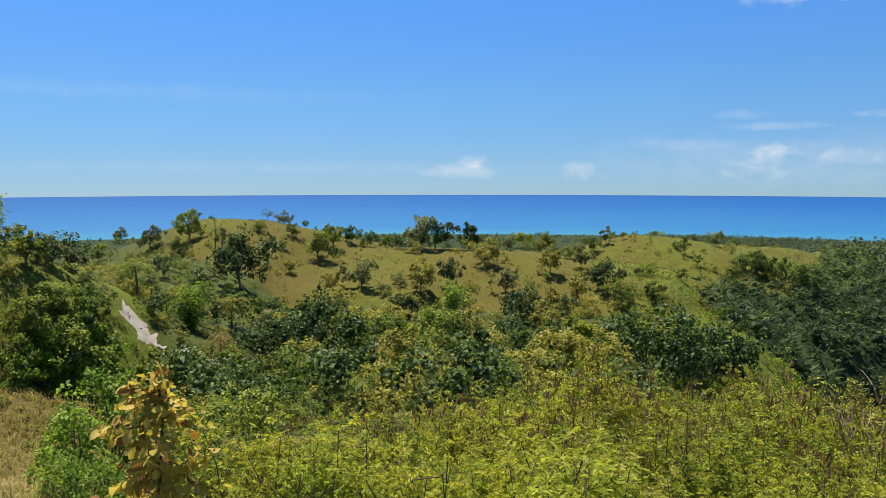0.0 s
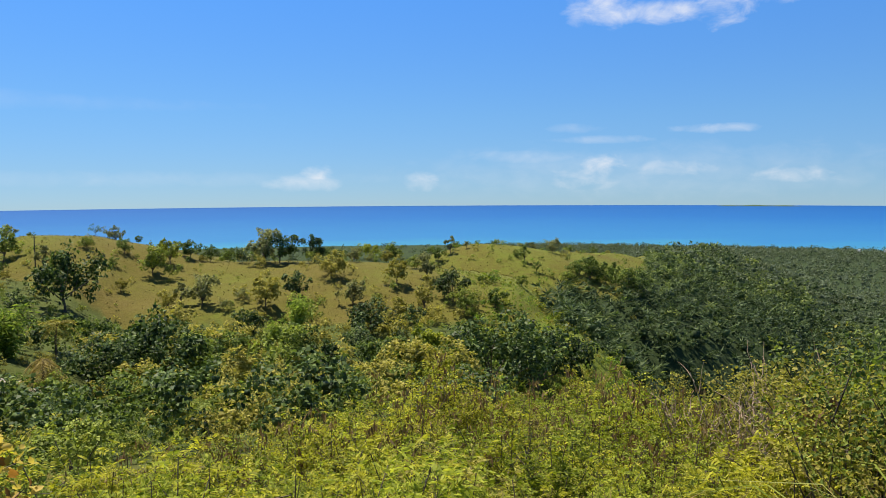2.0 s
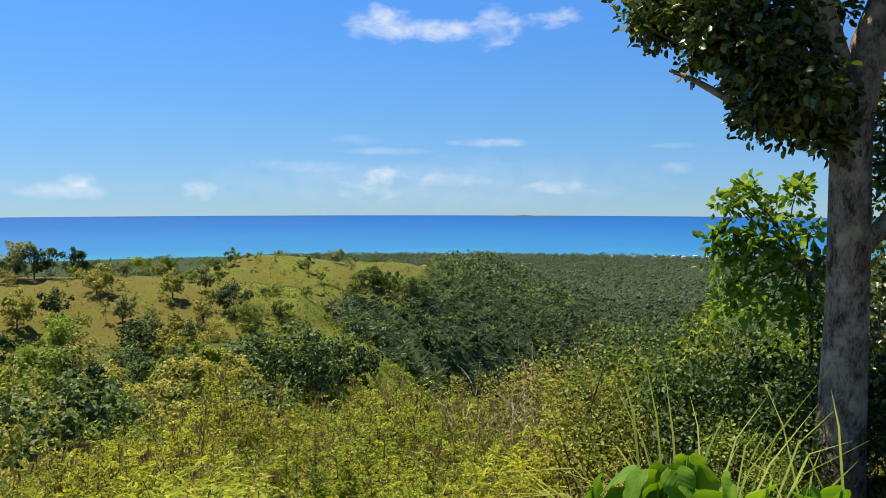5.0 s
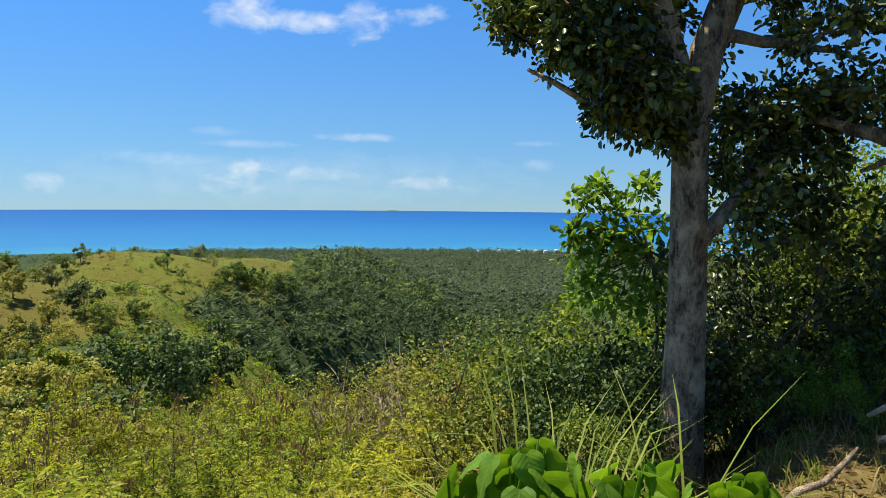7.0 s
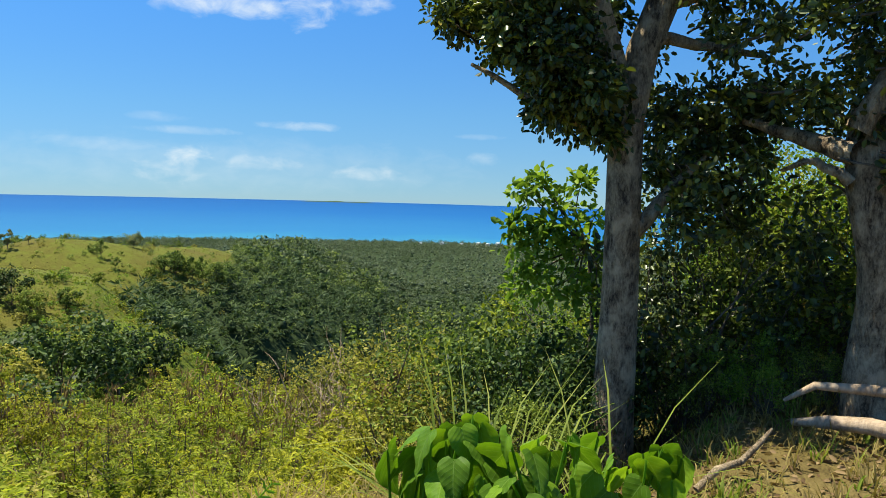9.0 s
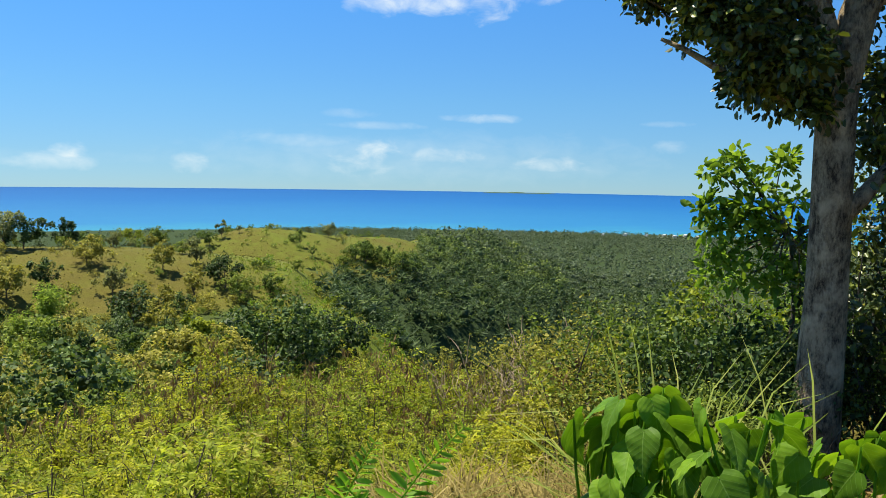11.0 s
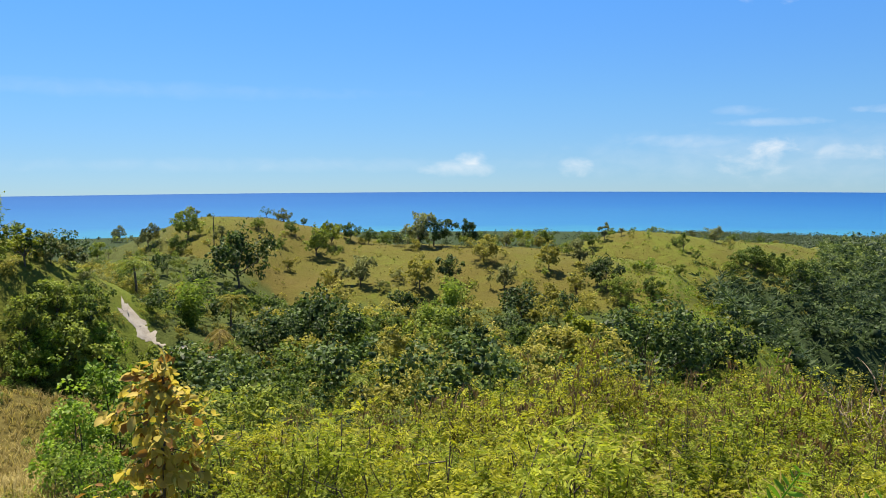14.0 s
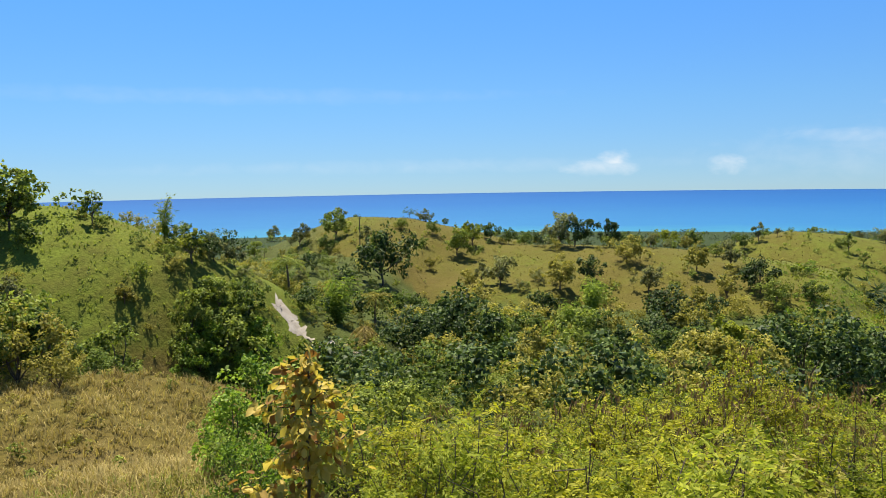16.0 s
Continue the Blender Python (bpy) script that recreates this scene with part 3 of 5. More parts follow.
def broad_tree(kind, height, spread, clumps, tufts, count, leaf, share=0.5, dome=0.3):
    """A tree at the origin: trunk with limbs, and a crown of clumps with gaps."""
    ob = new("tree")
    z0 = height * (1 - share) + height * 0.12
    mid, cs, rs = crown_clumps(clumps, height, spread, share, dome)
    lean = rng.normal(size=2) * height * 0.03
    top = np.array([lean[0], lean[1], z0])
    pieces = [limb((0, 0, -0.6), top, height * 0.026, height * 0.017, 0.06)]
    for i in rng.choice(clumps, min(clumps, 9), replace=False):
        pieces.append(limb(top * rng.uniform(0.6, 1.0), cs[i], height * 0.013, height * 0.004, 0.1, 5, 4))
    part("trunk", *join(*pieces), TWIG, ob, shade=True)
    part("crown", *clump_crown(cs, rs, mid, tufts, count, leaf), LEAF[kind], ob, kind="stuff")
    return ob


def bamboo(kind, height, spread, stems, leaf):
    """A clump of close stems that arch over at the tips, with drooping plumes of narrow leaves."""
    ob = new("bamboo_clump")
    stalks, tufts = [], []
    for _ in range(stems):
        q = rng.uniform(0, 2 * np.pi)
        out = spread / 2 * rng.uniform(0.15, 1.0)
        h = height * rng.uniform(0.45, 1.0)
        t = np.linspace(0, 1, 9)
        pts = np.stack([np.cos(q) * out * (0.35 * t + 0.65 * t ** 3), np.sin(q) * out * (0.35 * t + 0.65 * t ** 3), h * (t - 0.16 * t ** 5) - 0.3 * (t == 0)], 1)
        stalks.append(tube(pts, 0.05 * (1 - 0.85 * t), 4))
        n = 84
        s = rng.uniform(0.12, 1.0, n)
        p = np.stack([np.interp(s, t, pts[:, k]) for k in range(3)], 1) + rng.normal(size=(n, 3)) * spread * 0.09
        ax = unit(rng.normal(size=(n, 3)) * np.array([1, 1, 0.6]) + np.array([np.cos(q) * 0.4, np.sin(q) * 0.4, -0.35]))
        tufts.append(leaf_quads(p, ax, leaf * rng.uniform(0.7, 1.5, n), leaf * 0.22))
    part("stem", *join(*stalks), LEAF[kind], ob, shade=True, kind="stuff")
    part("leaves", *join(*tufts), LEAF[kind], ob, kind="stuff")
    return ob


def frond(base, way, length, droop, count, leaf, width):
    """A palm frond: arching midrib with leaflets on both sides."""
    t = np.linspace(0, 1, 8)
    way = np.asarray(way, float)
    pts = np.asarray(base) + way * length * t[:, None] + np.array([0, 0, -1]) * (droop * length * t ** 2)[:, None]
    rib = tube(pts, 0.03 * length * 0.5 * (1 - 0.8 * t) + 0.004, 4)
    s = np.repeat(np.linspace(0.12, 1, count), 2)
    p = np.stack([np.interp(s, t, pts[:, k]) for k in range(3)], 1)
    tang = unit(np.gradient(pts, axis=0))
    tg = np.stack([np.interp(s, t, tang[:, k]) for k in range(3)], 1)
    side = unit(np.cross(tg, np.array([0, 0, 1.0]))) * np.tile([1, -1], count)[:, None]
    ax = unit(side + tg * 0.55 + np.array([0, 0, -0.35]) + rng.normal(size=p.shape) * 0.08)
    return rib, leaf_quads(p, ax, leaf * (0.5 + 0.5 * np.sin(np.pi * np.clip(s * 0.9 + 0.1, 0, 1))), width)


def palm(kind, height, fronds, length, droop=0.5, lean=0.05, dead=False):
    ob = new("coconut_palm")
    top = np.array([height * lean, height * lean * 0.5, height])
    part("trunk", *limb((0, 0, -0.5), top, 0.16, 0.1, 0.04, 8), TWIG, ob, shade=True)
    for i in range(fronds):
        q = i * 2.4
        w = unit(np.array([np.cos(q), np.sin(q), rng.uniform(-0.3, 1.0) - 0.8 * dead]))
        rib, lv = frond(top, w, length * rng.uniform(0.8, 1.1), droop * rng.uniform(0.7, 1.3), 16, length * 0.28, length * 0.035)
        part("frond", *join(rib, lv), STRAW if dead else LEAF[kind], ob)
    return ob


def place(ob, x, y, s=1.0, turn=None, sink=0.1, tall=1.0):
    turn = rng.uniform(0, 360) if turn is None else turn
    m = pose(x, y, ground_z(x, y) - sink * s, 0, 0, turn) @ Matrix.Diagonal((s, s, s * tall, 1))
    return m

# ---- trees of the valley and the hills ----
LABELS = {
    "dark": "dense dark green broadleaf tree on the hillside", "deep": "dense deep green tree standing out of the valley scrub", "mid": "green broadleaf tree with an uneven rounded crown",
    "bright": "fresh bright green tree among the valley scrub", "yellow": "yellow-green broadleaf tree catching the sun",
    "olive": "olive green scrubby tree with thin foliage", "grey": "pale grey-green tree with sparse twiggy foliage",
}


class Stock:
    """One of each model; the first use takes the model itself, later ones copies."""

    def __init__(self):
        self.models, self.used = {}, set()

    def put(self, key, maker, m, label, category, group):
        if key not in self.models:
            self.models[key] = tagged(maker(), label, category, group)
        ob = self.models[key]
        if key in self.used:
            return copy_thing(ob, m @ Matrix.Diagonal((*(1 / k for k in ob.scale), 1)))
        self.used.add(key)
        ob.matrix_basis = m
        return ob


stock = Stock()
STEPS = 45 * 1.006 ** np.arange(0, 590)


def on_slope(az, el, r0=45.0):
    """Where the sight line from the first eye first meets the land: x, y, distance."""
    rs = STEPS[STEPS > r0]
    x, y = rs * math.sin(radians(az)), rs * math.cos(radians(az))
    under = land(x, y) >= EYE + rs * math.tan(radians(el))
    i = int(np.argmax(under)) if under.any() else int(np.argmin(EYE + rs * math.tan(radians(el)) - land(x, y)))
    return float(x[i]), float(y[i]), float(rs[i])


# wide, share of the height in leaf, clumps, tufts a clump, leaves a tuft, leaf, dome
TREE_SHAPES = [
    (0.95, 0.88, 22, 4, 19, 0.42, 0.15), (1.35, 0.82, 28, 4, 19, 0.42, 0.25), (0.62, 0.84, 14, 4, 16, 0.4, 0.1), (1.2, 1.0, 22, 4, 18, 0.42, 0.15),
    (1.0, 0.72, 13, 3, 12, 0.36, 0.1), (1.5, 0.96, 40, 5, 20, 0.33, 0.35),
]


def tree(kind, shape, x, y, height, group, tall=1.0, label=""):
    """A tree of a kind of leaf and a shape (0 round, 1 spreading, 2 upright, 3 bushy to the ground, 4 thin and open, 5 a great dome), that tall in metres."""
    wide, share, clumps, tufts, count, leaf, dome = TREE_SHAPES[shape]

    near = math.hypot(x, y) < 85 and shape < 4
    if near:
        tufts, count, leaf = tufts + 1, int(count * 1.25), leaf * 0.72

    def maker():
        return broad_tree(kind, 6.0, 6.0 * wide, clumps, tufts, count, leaf, share, dome)
    m = place(None, x, y, height / 6.0, tall=tall * rng.uniform(0.9, 1.15))
    return stock.put((kind, shape, near, int(rng.integers(2))), maker, m, label or LABELS[kind], "tree", group)


class Woodland:
    """Plants past counting, joined into one object for each kind of leaf."""

    def __init__(self):
        self.models, self.heap = {}, {}

    def add(self, kind, shape, x, y, height):
        key = (kind, shape, int(rng.integers(2)))
        if key not in self.models:
            wide, share, clumps, tufts, count, leaf = WOOD_SHAPES[shape]
            mid, cs, rs = crown_clumps(clumps, 6.0, 6.0 * wide, share, 0.35)
            self.models[key] = clump_crown(cs, rs * (1.5 if shape == 4 else 1.1), mid, tufts, count, leaf)
        v, f = self.models[key]
        s, q = height / 6.0, rng.uniform(0, 2 * np.pi)
        c, d = math.cos(q), math.sin(q)
        turned = np.stack([v[:, 0] * c - v[:, 1] * d, v[:, 0] * d + v[:, 1] * c, v[:, 2]], 1) * s + np.array([x, y, ground_z(x, y) - 0.1])
        self.heap.setdefault(kind, []).append((turned, f))

    def build(self, name, label, category):
        for kind, pieces in self.heap.items():
            ob = new(name, mesh_of(name, *join(*pieces), LEAF[kind]))
            tagged(ob, label, category, kind="stuff")
        self.heap = {}


WOOD_SHAPES = [(1.05, 0.88, 17, 4, 14, 0.45), (1.35, 0.86, 19, 4, 14, 0.45), (0.72, 0.84, 12, 3, 13, 0.45), (1.3, 1.0, 15, 4, 11, 0.52), (1.4, 1.0, 6, 3, 5, 1.15), (1.3, 1.0, 17, 5, 14, 0.34)]
wood = Woodland()


def scatter(n, az0, az1, r0, r1, gap):
    """Places spread over a sector, no two nearer than gap metres."""
    out = np.zeros((0, 2))
    for _ in range(n * 12):
        az, r = rng.uniform(az0, az1), math.sqrt(rng.uniform(r0 * r0, r1 * r1))
        p = np.array(polar(az, r))
        if not len(out) or ((out - p) ** 2).sum(1).min() > gap * gap:
            out = np.vstack([out, p])
        if len(out) >= n:
            break
    return [tuple(p) for p in out]


# trees one can tell apart: bearing, elevation of the foot, apparent height (degrees), leaf, shape
RIDGE_TREES = [
    (-18.6, -4.65, 2.11, "mid", 0), (-21.2, -5.05, 1.47, "grey", 0), (-23.2, -4.58, 0.94, "grey", 0), (-13.6, -4.06, 0.75, "mid", 1), (-15.2, -8.25, 3.51, "deep", 1),
    (-16.3, -5.36, 1.68, "grey", 2), (-11.3, -4.43, 0.88, "dark", 1), (-9.5, -6.10, 2.11, "mid", 0), (-8.3, -5.36, 1.65, "yellow", 0), (-6.9, -4.96, 1.36, "dark", 0),
]
CREST_TREES = [
    (-5.5, -5.22, 0.97, "dark", 1), (-4.2, -5.24, 0.94, "dark", 1), (-1.7, -5.45, 2.3, "grey", 0), (-0.6, -5.45, 2.3, "deep", 0), (1.9, -5.45, 1.9, "deep", 0),
    (3.2, -6.61, 1.71, "olive", 1), (6.0, -5.31, 1.19, "yellow", 1), (4.9, -5.45, 1.07, "grey", 0), (8.1, -5.54, 1.44, "mid", 0), (8.1, -7.32, 1.82, "olive", 0),
    (12.2, -4.97, 1.26, "grey", 2), (13.4, -4.53, 0.67, "grey", 2), (11.3, -5.49, 0.97, "dark", 0), (10.4, -6.77, 1.60, "grey", 0), (12.4, -8.64, 2.04, "deep", 1),
]
FACE_TREES = [
    (-19.3, -5.64, 1.21, "dark", 3), (-8.5, -8.32, 1.14, "olive", 3), (-6.2, -8.36, 2.29, "grey", 0), (-2.9, -11.29, 2.42, "deep", 0), (-11.6, -7.07, 0.88, "olive", 0),
    (-12.0, -5.26, 0.67, "dark", 0), (-1.7, -8.62, 2.30, "olive", 0), (-21.3, -8.44, 1.67, "grey", 2), (0.7, -8.24, 2.05, "deep", 0), (6.1, -11.12, 2.62, "deep", 1),
    (4.8, -8.81, 1.87, "grey", 0), (8.6, -10.43, 2.19, "olive", 0), (10.2, -9.29, 2.43, "olive", 2), (-7.6, -8.3, 1.7, "grey", 2), (7.0, -10.9, 2.0, "olive", 3),
]
BACK_TREES = [
    (15.7, -9.10, 1.48, "dark", 0), (17.6, -7.42, 0.90, "mid", 0), (15.4, -7.09, 0.70, "dark", 0), (14.5, -7.16, 0.58, "dark", 0), (17.8, -5.58, 1.31, "dark", 2),
    (18.7, -6.36, 0.89, "dark", 2), (19.9, -4.86, 0.96, "grey", 1), (15.7, -4.24, 0.42, "mid", 1), (22.7, -7.10, 1.97, "dark", 0), (21.9, -6.55, 1.19, "dark", 1),
    (23.8, -7.24, 1.37, "dark", 0), (24.5, -6.81, 1.36, "dark", 2), (21.2, -7.38, 1.20, "mid", 0), (25.6, -7.91, 1.93, "dark", 1), (13.4, -9.35, 1.66, "mid", 1),
]
LEFT_TREES = [
    (-40.3, -3.1, 4.2, "mid", 0), (-41.6, -3.4, 3.6, "mid", 0), (-35.4, -2.9, 2.1, "mid", 2), (-29.0, -6.0, 2.6, "yellow", 2), (-27.4, -6.0, 1.9, "grey", 0),
    (-40.8, -8.6, 2.4, "grey", 0), (-33.6, -8.8, 1.5, "olive", 0), (-26.0, -6.4, 1.6, "grey", 0), (-24.6, -5.8, 1.2, "mid", 0),
]
GROUPS = ((RIDGE_TREES, "trees on the grassy ridge"), (CREST_TREES, "trees on the grassy ridge"), (FACE_TREES, "trees on the ridge's face"),
          (BACK_TREES, "trees on the far knolls"), (LEFT_TREES, "trees on the green hill"))
for rows, group in GROUPS:
    for az, el, high, kind, shape in rows:
        x, y, r = on_slope(az, el, 75.0)
        tall = high * r * 0.0185
        tree(kind, shape, x, y, tall, group)
        for _ in range(int(rng.integers(2, 6))):
            q, d = rng.uniform(0, 2 * np.pi), tall * rng.uniform(0.3, 1.1)
            wood.add([kind, "olive", "mid"][int(rng.integers(3))], int(rng.choice([3, 4])), x + d * math.cos(q) * 1.5, y + d * math.sin(q), tall * rng.uniform(0.18, 0.5))

# a line of small trees and scrub along the crests
for i in range(52):
    az = -24 + 50 * i / 52 + rng.uniform(-0.4, 0.4)
    if -16.5 < az < -13.8 or 13.2 < az < 17.5 or -5.6 < az < 2.0 and rng.random() < 0.5:
        continue
    crest = CREST_FRONT if az < 9.5 else CREST_BACK
    r = float(np.interp(az, [p[0] for p in crest], [p[1] for p in crest])) + rng.uniform(4, 16)
    x, y = polar(az, r)
    tree(["dark", "mid", "olive", "grey", "dark"][int(rng.integers(5))], int(rng.choice([0, 2, 3, 3, 4])), x, y, rng.uniform(1.6, 4.4), "scrub along the crest")

# scattered scrub on the grass slopes
for x, y in scatter(190, -21, 14, 165, 240, 3.0):
    if rng.random() < 0.5 * (1 + math.sin(x * 0.09) * math.cos(y * 0.13)):
        wood.add(["olive", "olive", "mid", "dark"][int(rng.integers(4))], 4, x, y, rng.uniform(0.6, 1.7))
for x, y in scatter(150, 9, 27, 225, 420, 6.0):
    wood.add(["olive", "mid", "dark", "bright"][int(rng.integers(4))], 4, x, y, rng.uniform(0.9, 3.0))
for x, y in scatter(260, 13.5, 25.5, 95, 215, 2.6):
    wood.add(["bright", "bright", "yellow", "mid", "olive", "yellow"][int(rng.integers(6))], 4, x, y, rng.uniform(0.5, 1.7) if rng.random() < 0.85 else rng.uniform(1.7, 3.2))
for _ in range(420):
    az, el = rng.uniform(14.5, 28.5), rng.uniform(-17.5, -8.8)
    x, y, r = on_slope(az, el, 60.0)
    if 60 < r < 260:
        wood.add(["bright", "yellow", "mid", "olive", "bright"][int(rng.integers(5))], 4, x, y, r / 120 * rng.uniform(0.5, 1.9))
for x, y in scatter(40, -45, -28, 70, 130, 5.0):
    wood.add(["olive", "bright", "mid"][int(rng.integers(3))], 4, x, y, rng.uniform(0.4, 1.3))
for x, y in scatter(70, -47, -29, 30, 60, 2.2):
    wood.add(["olive", "olive", "mid"][int(rng.integers(3))], 4, x, y, rng.uniform(0.3, 0.9))
for x, y in scatter(90, -25, -16.5, 120, 235, 3.5):
    wood.add(["olive", "mid", "grey", "dark"][int(rng.integers(4))], 3, x, y, rng.uniform(0.8, 2.2))
wood.build("scrub", "low scattered scrub on the grass slopes", "scrub")

# bamboo clumps
for az, el, high, r0, slim in ((-18.6, -10.9, 3.7, 75, 0.9), (0.6, -10.6, 2.9, 75, 0.85), (-1.0, -11.6, 2.2, 75, 0.85)):
    x, y, r = on_slope(az, el, r0)
    s = high * r * 0.0178 / 6.9
    stock.put(("bamboo", int(rng.integers(2))), lambda: bamboo("bamboo", 8.0, 6.4, 18, 0.85), place(None, x, y, s * slim, tall=1 / slim), "feathery bright green bamboo clump in the valley", "bamboo", "bamboo clumps")

x, y, r = on_slope(-30.75, -4.4, 100.0)
slight = bamboo("plume", 8.0, 3.6, 9, 0.7)
slight.matrix_basis = place(None, x, y, 3.4 * r * 0.0178 / 6.9 * 0.75, tall=1.33)
tagged(slight, "thin pale green bamboo clump beside the green hill", "bamboo", "bamboo clumps")

# the line of the dirt track: bearing and elevation
TRACK = ((-23.2, -9.2), (-22.7, -9.7), (-22.1, -10.6), (-21.4, -11.6), (-20.2, -12.4), (-18.2, -12.9), (-16.9, -13.4), (-15.4, -14.1))
TRACK_LINE = [on_slope(a, e, 75.0) for a, e in TRACK]


def on_view_of_track(x, y):
    az, r = math.degrees(math.atan2(x, y)), math.hypot(x, y)
    for i in (0, 1, 2, 3, 6):
        if abs(az - TRACK[i][0]) < (1.1 if i < 4 else 0.8) and TRACK_LINE[i][2] - 12 < r < TRACK_LINE[i][2] + 3:
            return True
    return False


# the dense wood on the valley floor
mixed = ["dark", "olive", "olive", "deep", "dark", "mid", "olive", "deep", "mid", "yellow", "olive"]
for x, y in scatter(560, -33, 17, 46, 185, 3.6):
    az, r = math.degrees(math.atan2(x, y)), math.hypot(x, y)
    on_track = on_view_of_track(x, y)
    big = rng.random() < 0.24
    if on_track and rng.random() < 0.75 and min(math.hypot(x - p[0], y - p[1]) for p in TRACK_LINE) > 2.6:
        wood.add("olive", 3, x, y, rng.uniform(0.5, 1.1))
    if on_track or (8.2 < az < 12.4 and r < 80) or (az < -26 and r < 95) or (r > 152 and az > -19 and rng.random() < 0.75):
        continue
    tone = math.sin(x * 0.07 + 1.0) + math.cos(y * 0.06 + x * 0.02)
    kind = mixed[int(rng.integers(len(mixed)))] if rng.random() < 0.3 else ("olive" if tone > -0.45 else "dark" if big else "mid")
    if big and rng.random() < 0.5:
        kind = "deep" if tone < 0.0 else "dark"
    kind = "mid" if kind == "grey" and r < 95 else kind
    wood.add(kind, (5 if r < 85 else int(rng.choice([0, 1]))) if big else (5 if r < 75 else 3), x, y, (rng.uniform(4.6, 7.8) if az > -19 else rng.uniform(3.0, 4.8)) if big and az < 13 else rng.uniform(1.2, 2.8))
for _ in range(90):
    x, y, r = on_slope(rng.uniform(-25.0, -19.5), rng.uniform(-12.6, -8.6), 75.0)
    if min(math.hypot(x - p[0], y - p[1]) for p in TRACK_LINE) > 2.4:
        wood.add(["olive", "mid", "olive", "dark"][int(rng.integers(4))], 4, x, y, rng.uniform(0.4, 1.2))
for _ in range(46):
    x, y, r = on_slope(rng.uniform(-30.5, -23.5), rng.uniform(-16.0, -13.0), 60.0)
    wood.add(["mid", "bright", "dark", "mid"][int(rng.integers(4))], 3, x, y, r / 100 * rng.uniform(1.0, 2.4))
wood.build("woodland", "mixed green scrub wood filling the valley", "woodland")

# the large trees that stand out of it: bearing, elevation of the foot, apparent height, leaf, shape
BIG_TREES = [
    (15.3, -15.4, 5.9, "deep", 5), (18.9, -15.0, 4.7, "deep", 5), (10.8, -14.0, 3.6, "yellow", 0), (9.3, -14.8, 2.9, "yellow", 3), (11.6, -15.4, 2.4, "yellow", 3), (-12.8, -14.2, 4.3, "deep", 5), (-9.2, -14.4, 4.9, "deep", 1),
    (-7.2, -13.6, 3.6, "mid", 0), (-29.2, -10.8, 2.8, "mid", 0), (-27.2, -9.8, 2.9, "mid", 0), (-25.2, -10.2, 2.6, "dark", 0), (-28.2, -12.0, 2.4, "dark", 3), (-26.0, -11.8, 2.4, "mid", 0), (-29.6, -13.0, 2.2, "mid", 3), (-27.8, -12.8, 2.2, "bright", 0), (-26.2, -13.0, 2.0, "mid", 0), (-24.9, -12.2, 1.8, "bright", 3), (-28.8, -13.8, 2.4, "bright", 3), (-26.6, -13.6, 3.4, "mid", 3), (-24.7, -13.2, 2.8, "bright", 3), (-25.4, -15.4, 2.6, "bright", 3),
 (-5.6, -17.0, 3.4, "yellow", 1), (-3.0, -16.6, 3.4, "deep", 0), (2.8, -13.4, 2.6, "deep", 0), (5.2, -12.6, 2.2, "deep", 1),
    (-15.6, -15.6, 3.2, "mid", 0), (-20.6, -15.4, 3.4, "mid", 3),
]
for az, el, high, kind, shape in BIG_TREES:
    x, y, r = on_slope(az, el, 46.0)
    tree(kind, shape, x, y, high * r * 0.0178, "large valley trees")
for az, r, high, kind, shape in ((-41.6, 52, 6.8, "mid", 0), (-38.8, 54, 6.2, "dark", 0), (-40.4, 49, 4.0, "olive", 3), (-42.6, 48, 4.4, "dark", 3), (-34.6, 58, 5.6, "mid", 0), (-36.2, 61, 3.8, "olive", 3), (-38.0, 47, 2.6, "olive", 3), (-35.6, 55, 3.0, "dark", 3), (-24.2, 26, 3.3, "bright", 3), (-27.0, 24, 2.6, "bright", 3), (-17.2, 30, 2.8, "mid", 3), (-14.8, 34, 3.4, "mid", 3), (-19.0, 36, 3.0, "olive", 3)):
    x, y = polar(az, r)
    tree(kind, shape, x, y, high, "trees below the slope")

# palms in the valley
for az, r, high, kind in ((-15.8, 118, 5.0, "olive"), (9.9, 58, 3.4, "yellow"), (-6.2, 74, 3.6, "mid"), (-24.9, 20, 1.2, "bright"), (12.0, 52, 2.8, "olive"), (-22.2, 120, 5.5, "mid")):
    x, y = polar(az, r)
    stock.put(("palm", kind), lambda: palm(kind, 4.0, 16, 2.6, 0.55), place(None, x, y, high / 4.0), "young coconut palm with arching fronds", "palm", "valley palms")

x, y, r = on_slope(-16.6, -13.6, 75.0)
dead_palm = palm("olive", 3.6, 18, 2.9, 1.1, 0.02, True)
dead_palm.matrix_basis = place(None, x, y, r * 0.0178 * 2.5 / 3.6)
tagged(dead_palm, "dead palm with a skirt of hanging brown fronds", "palm", "valley palms")


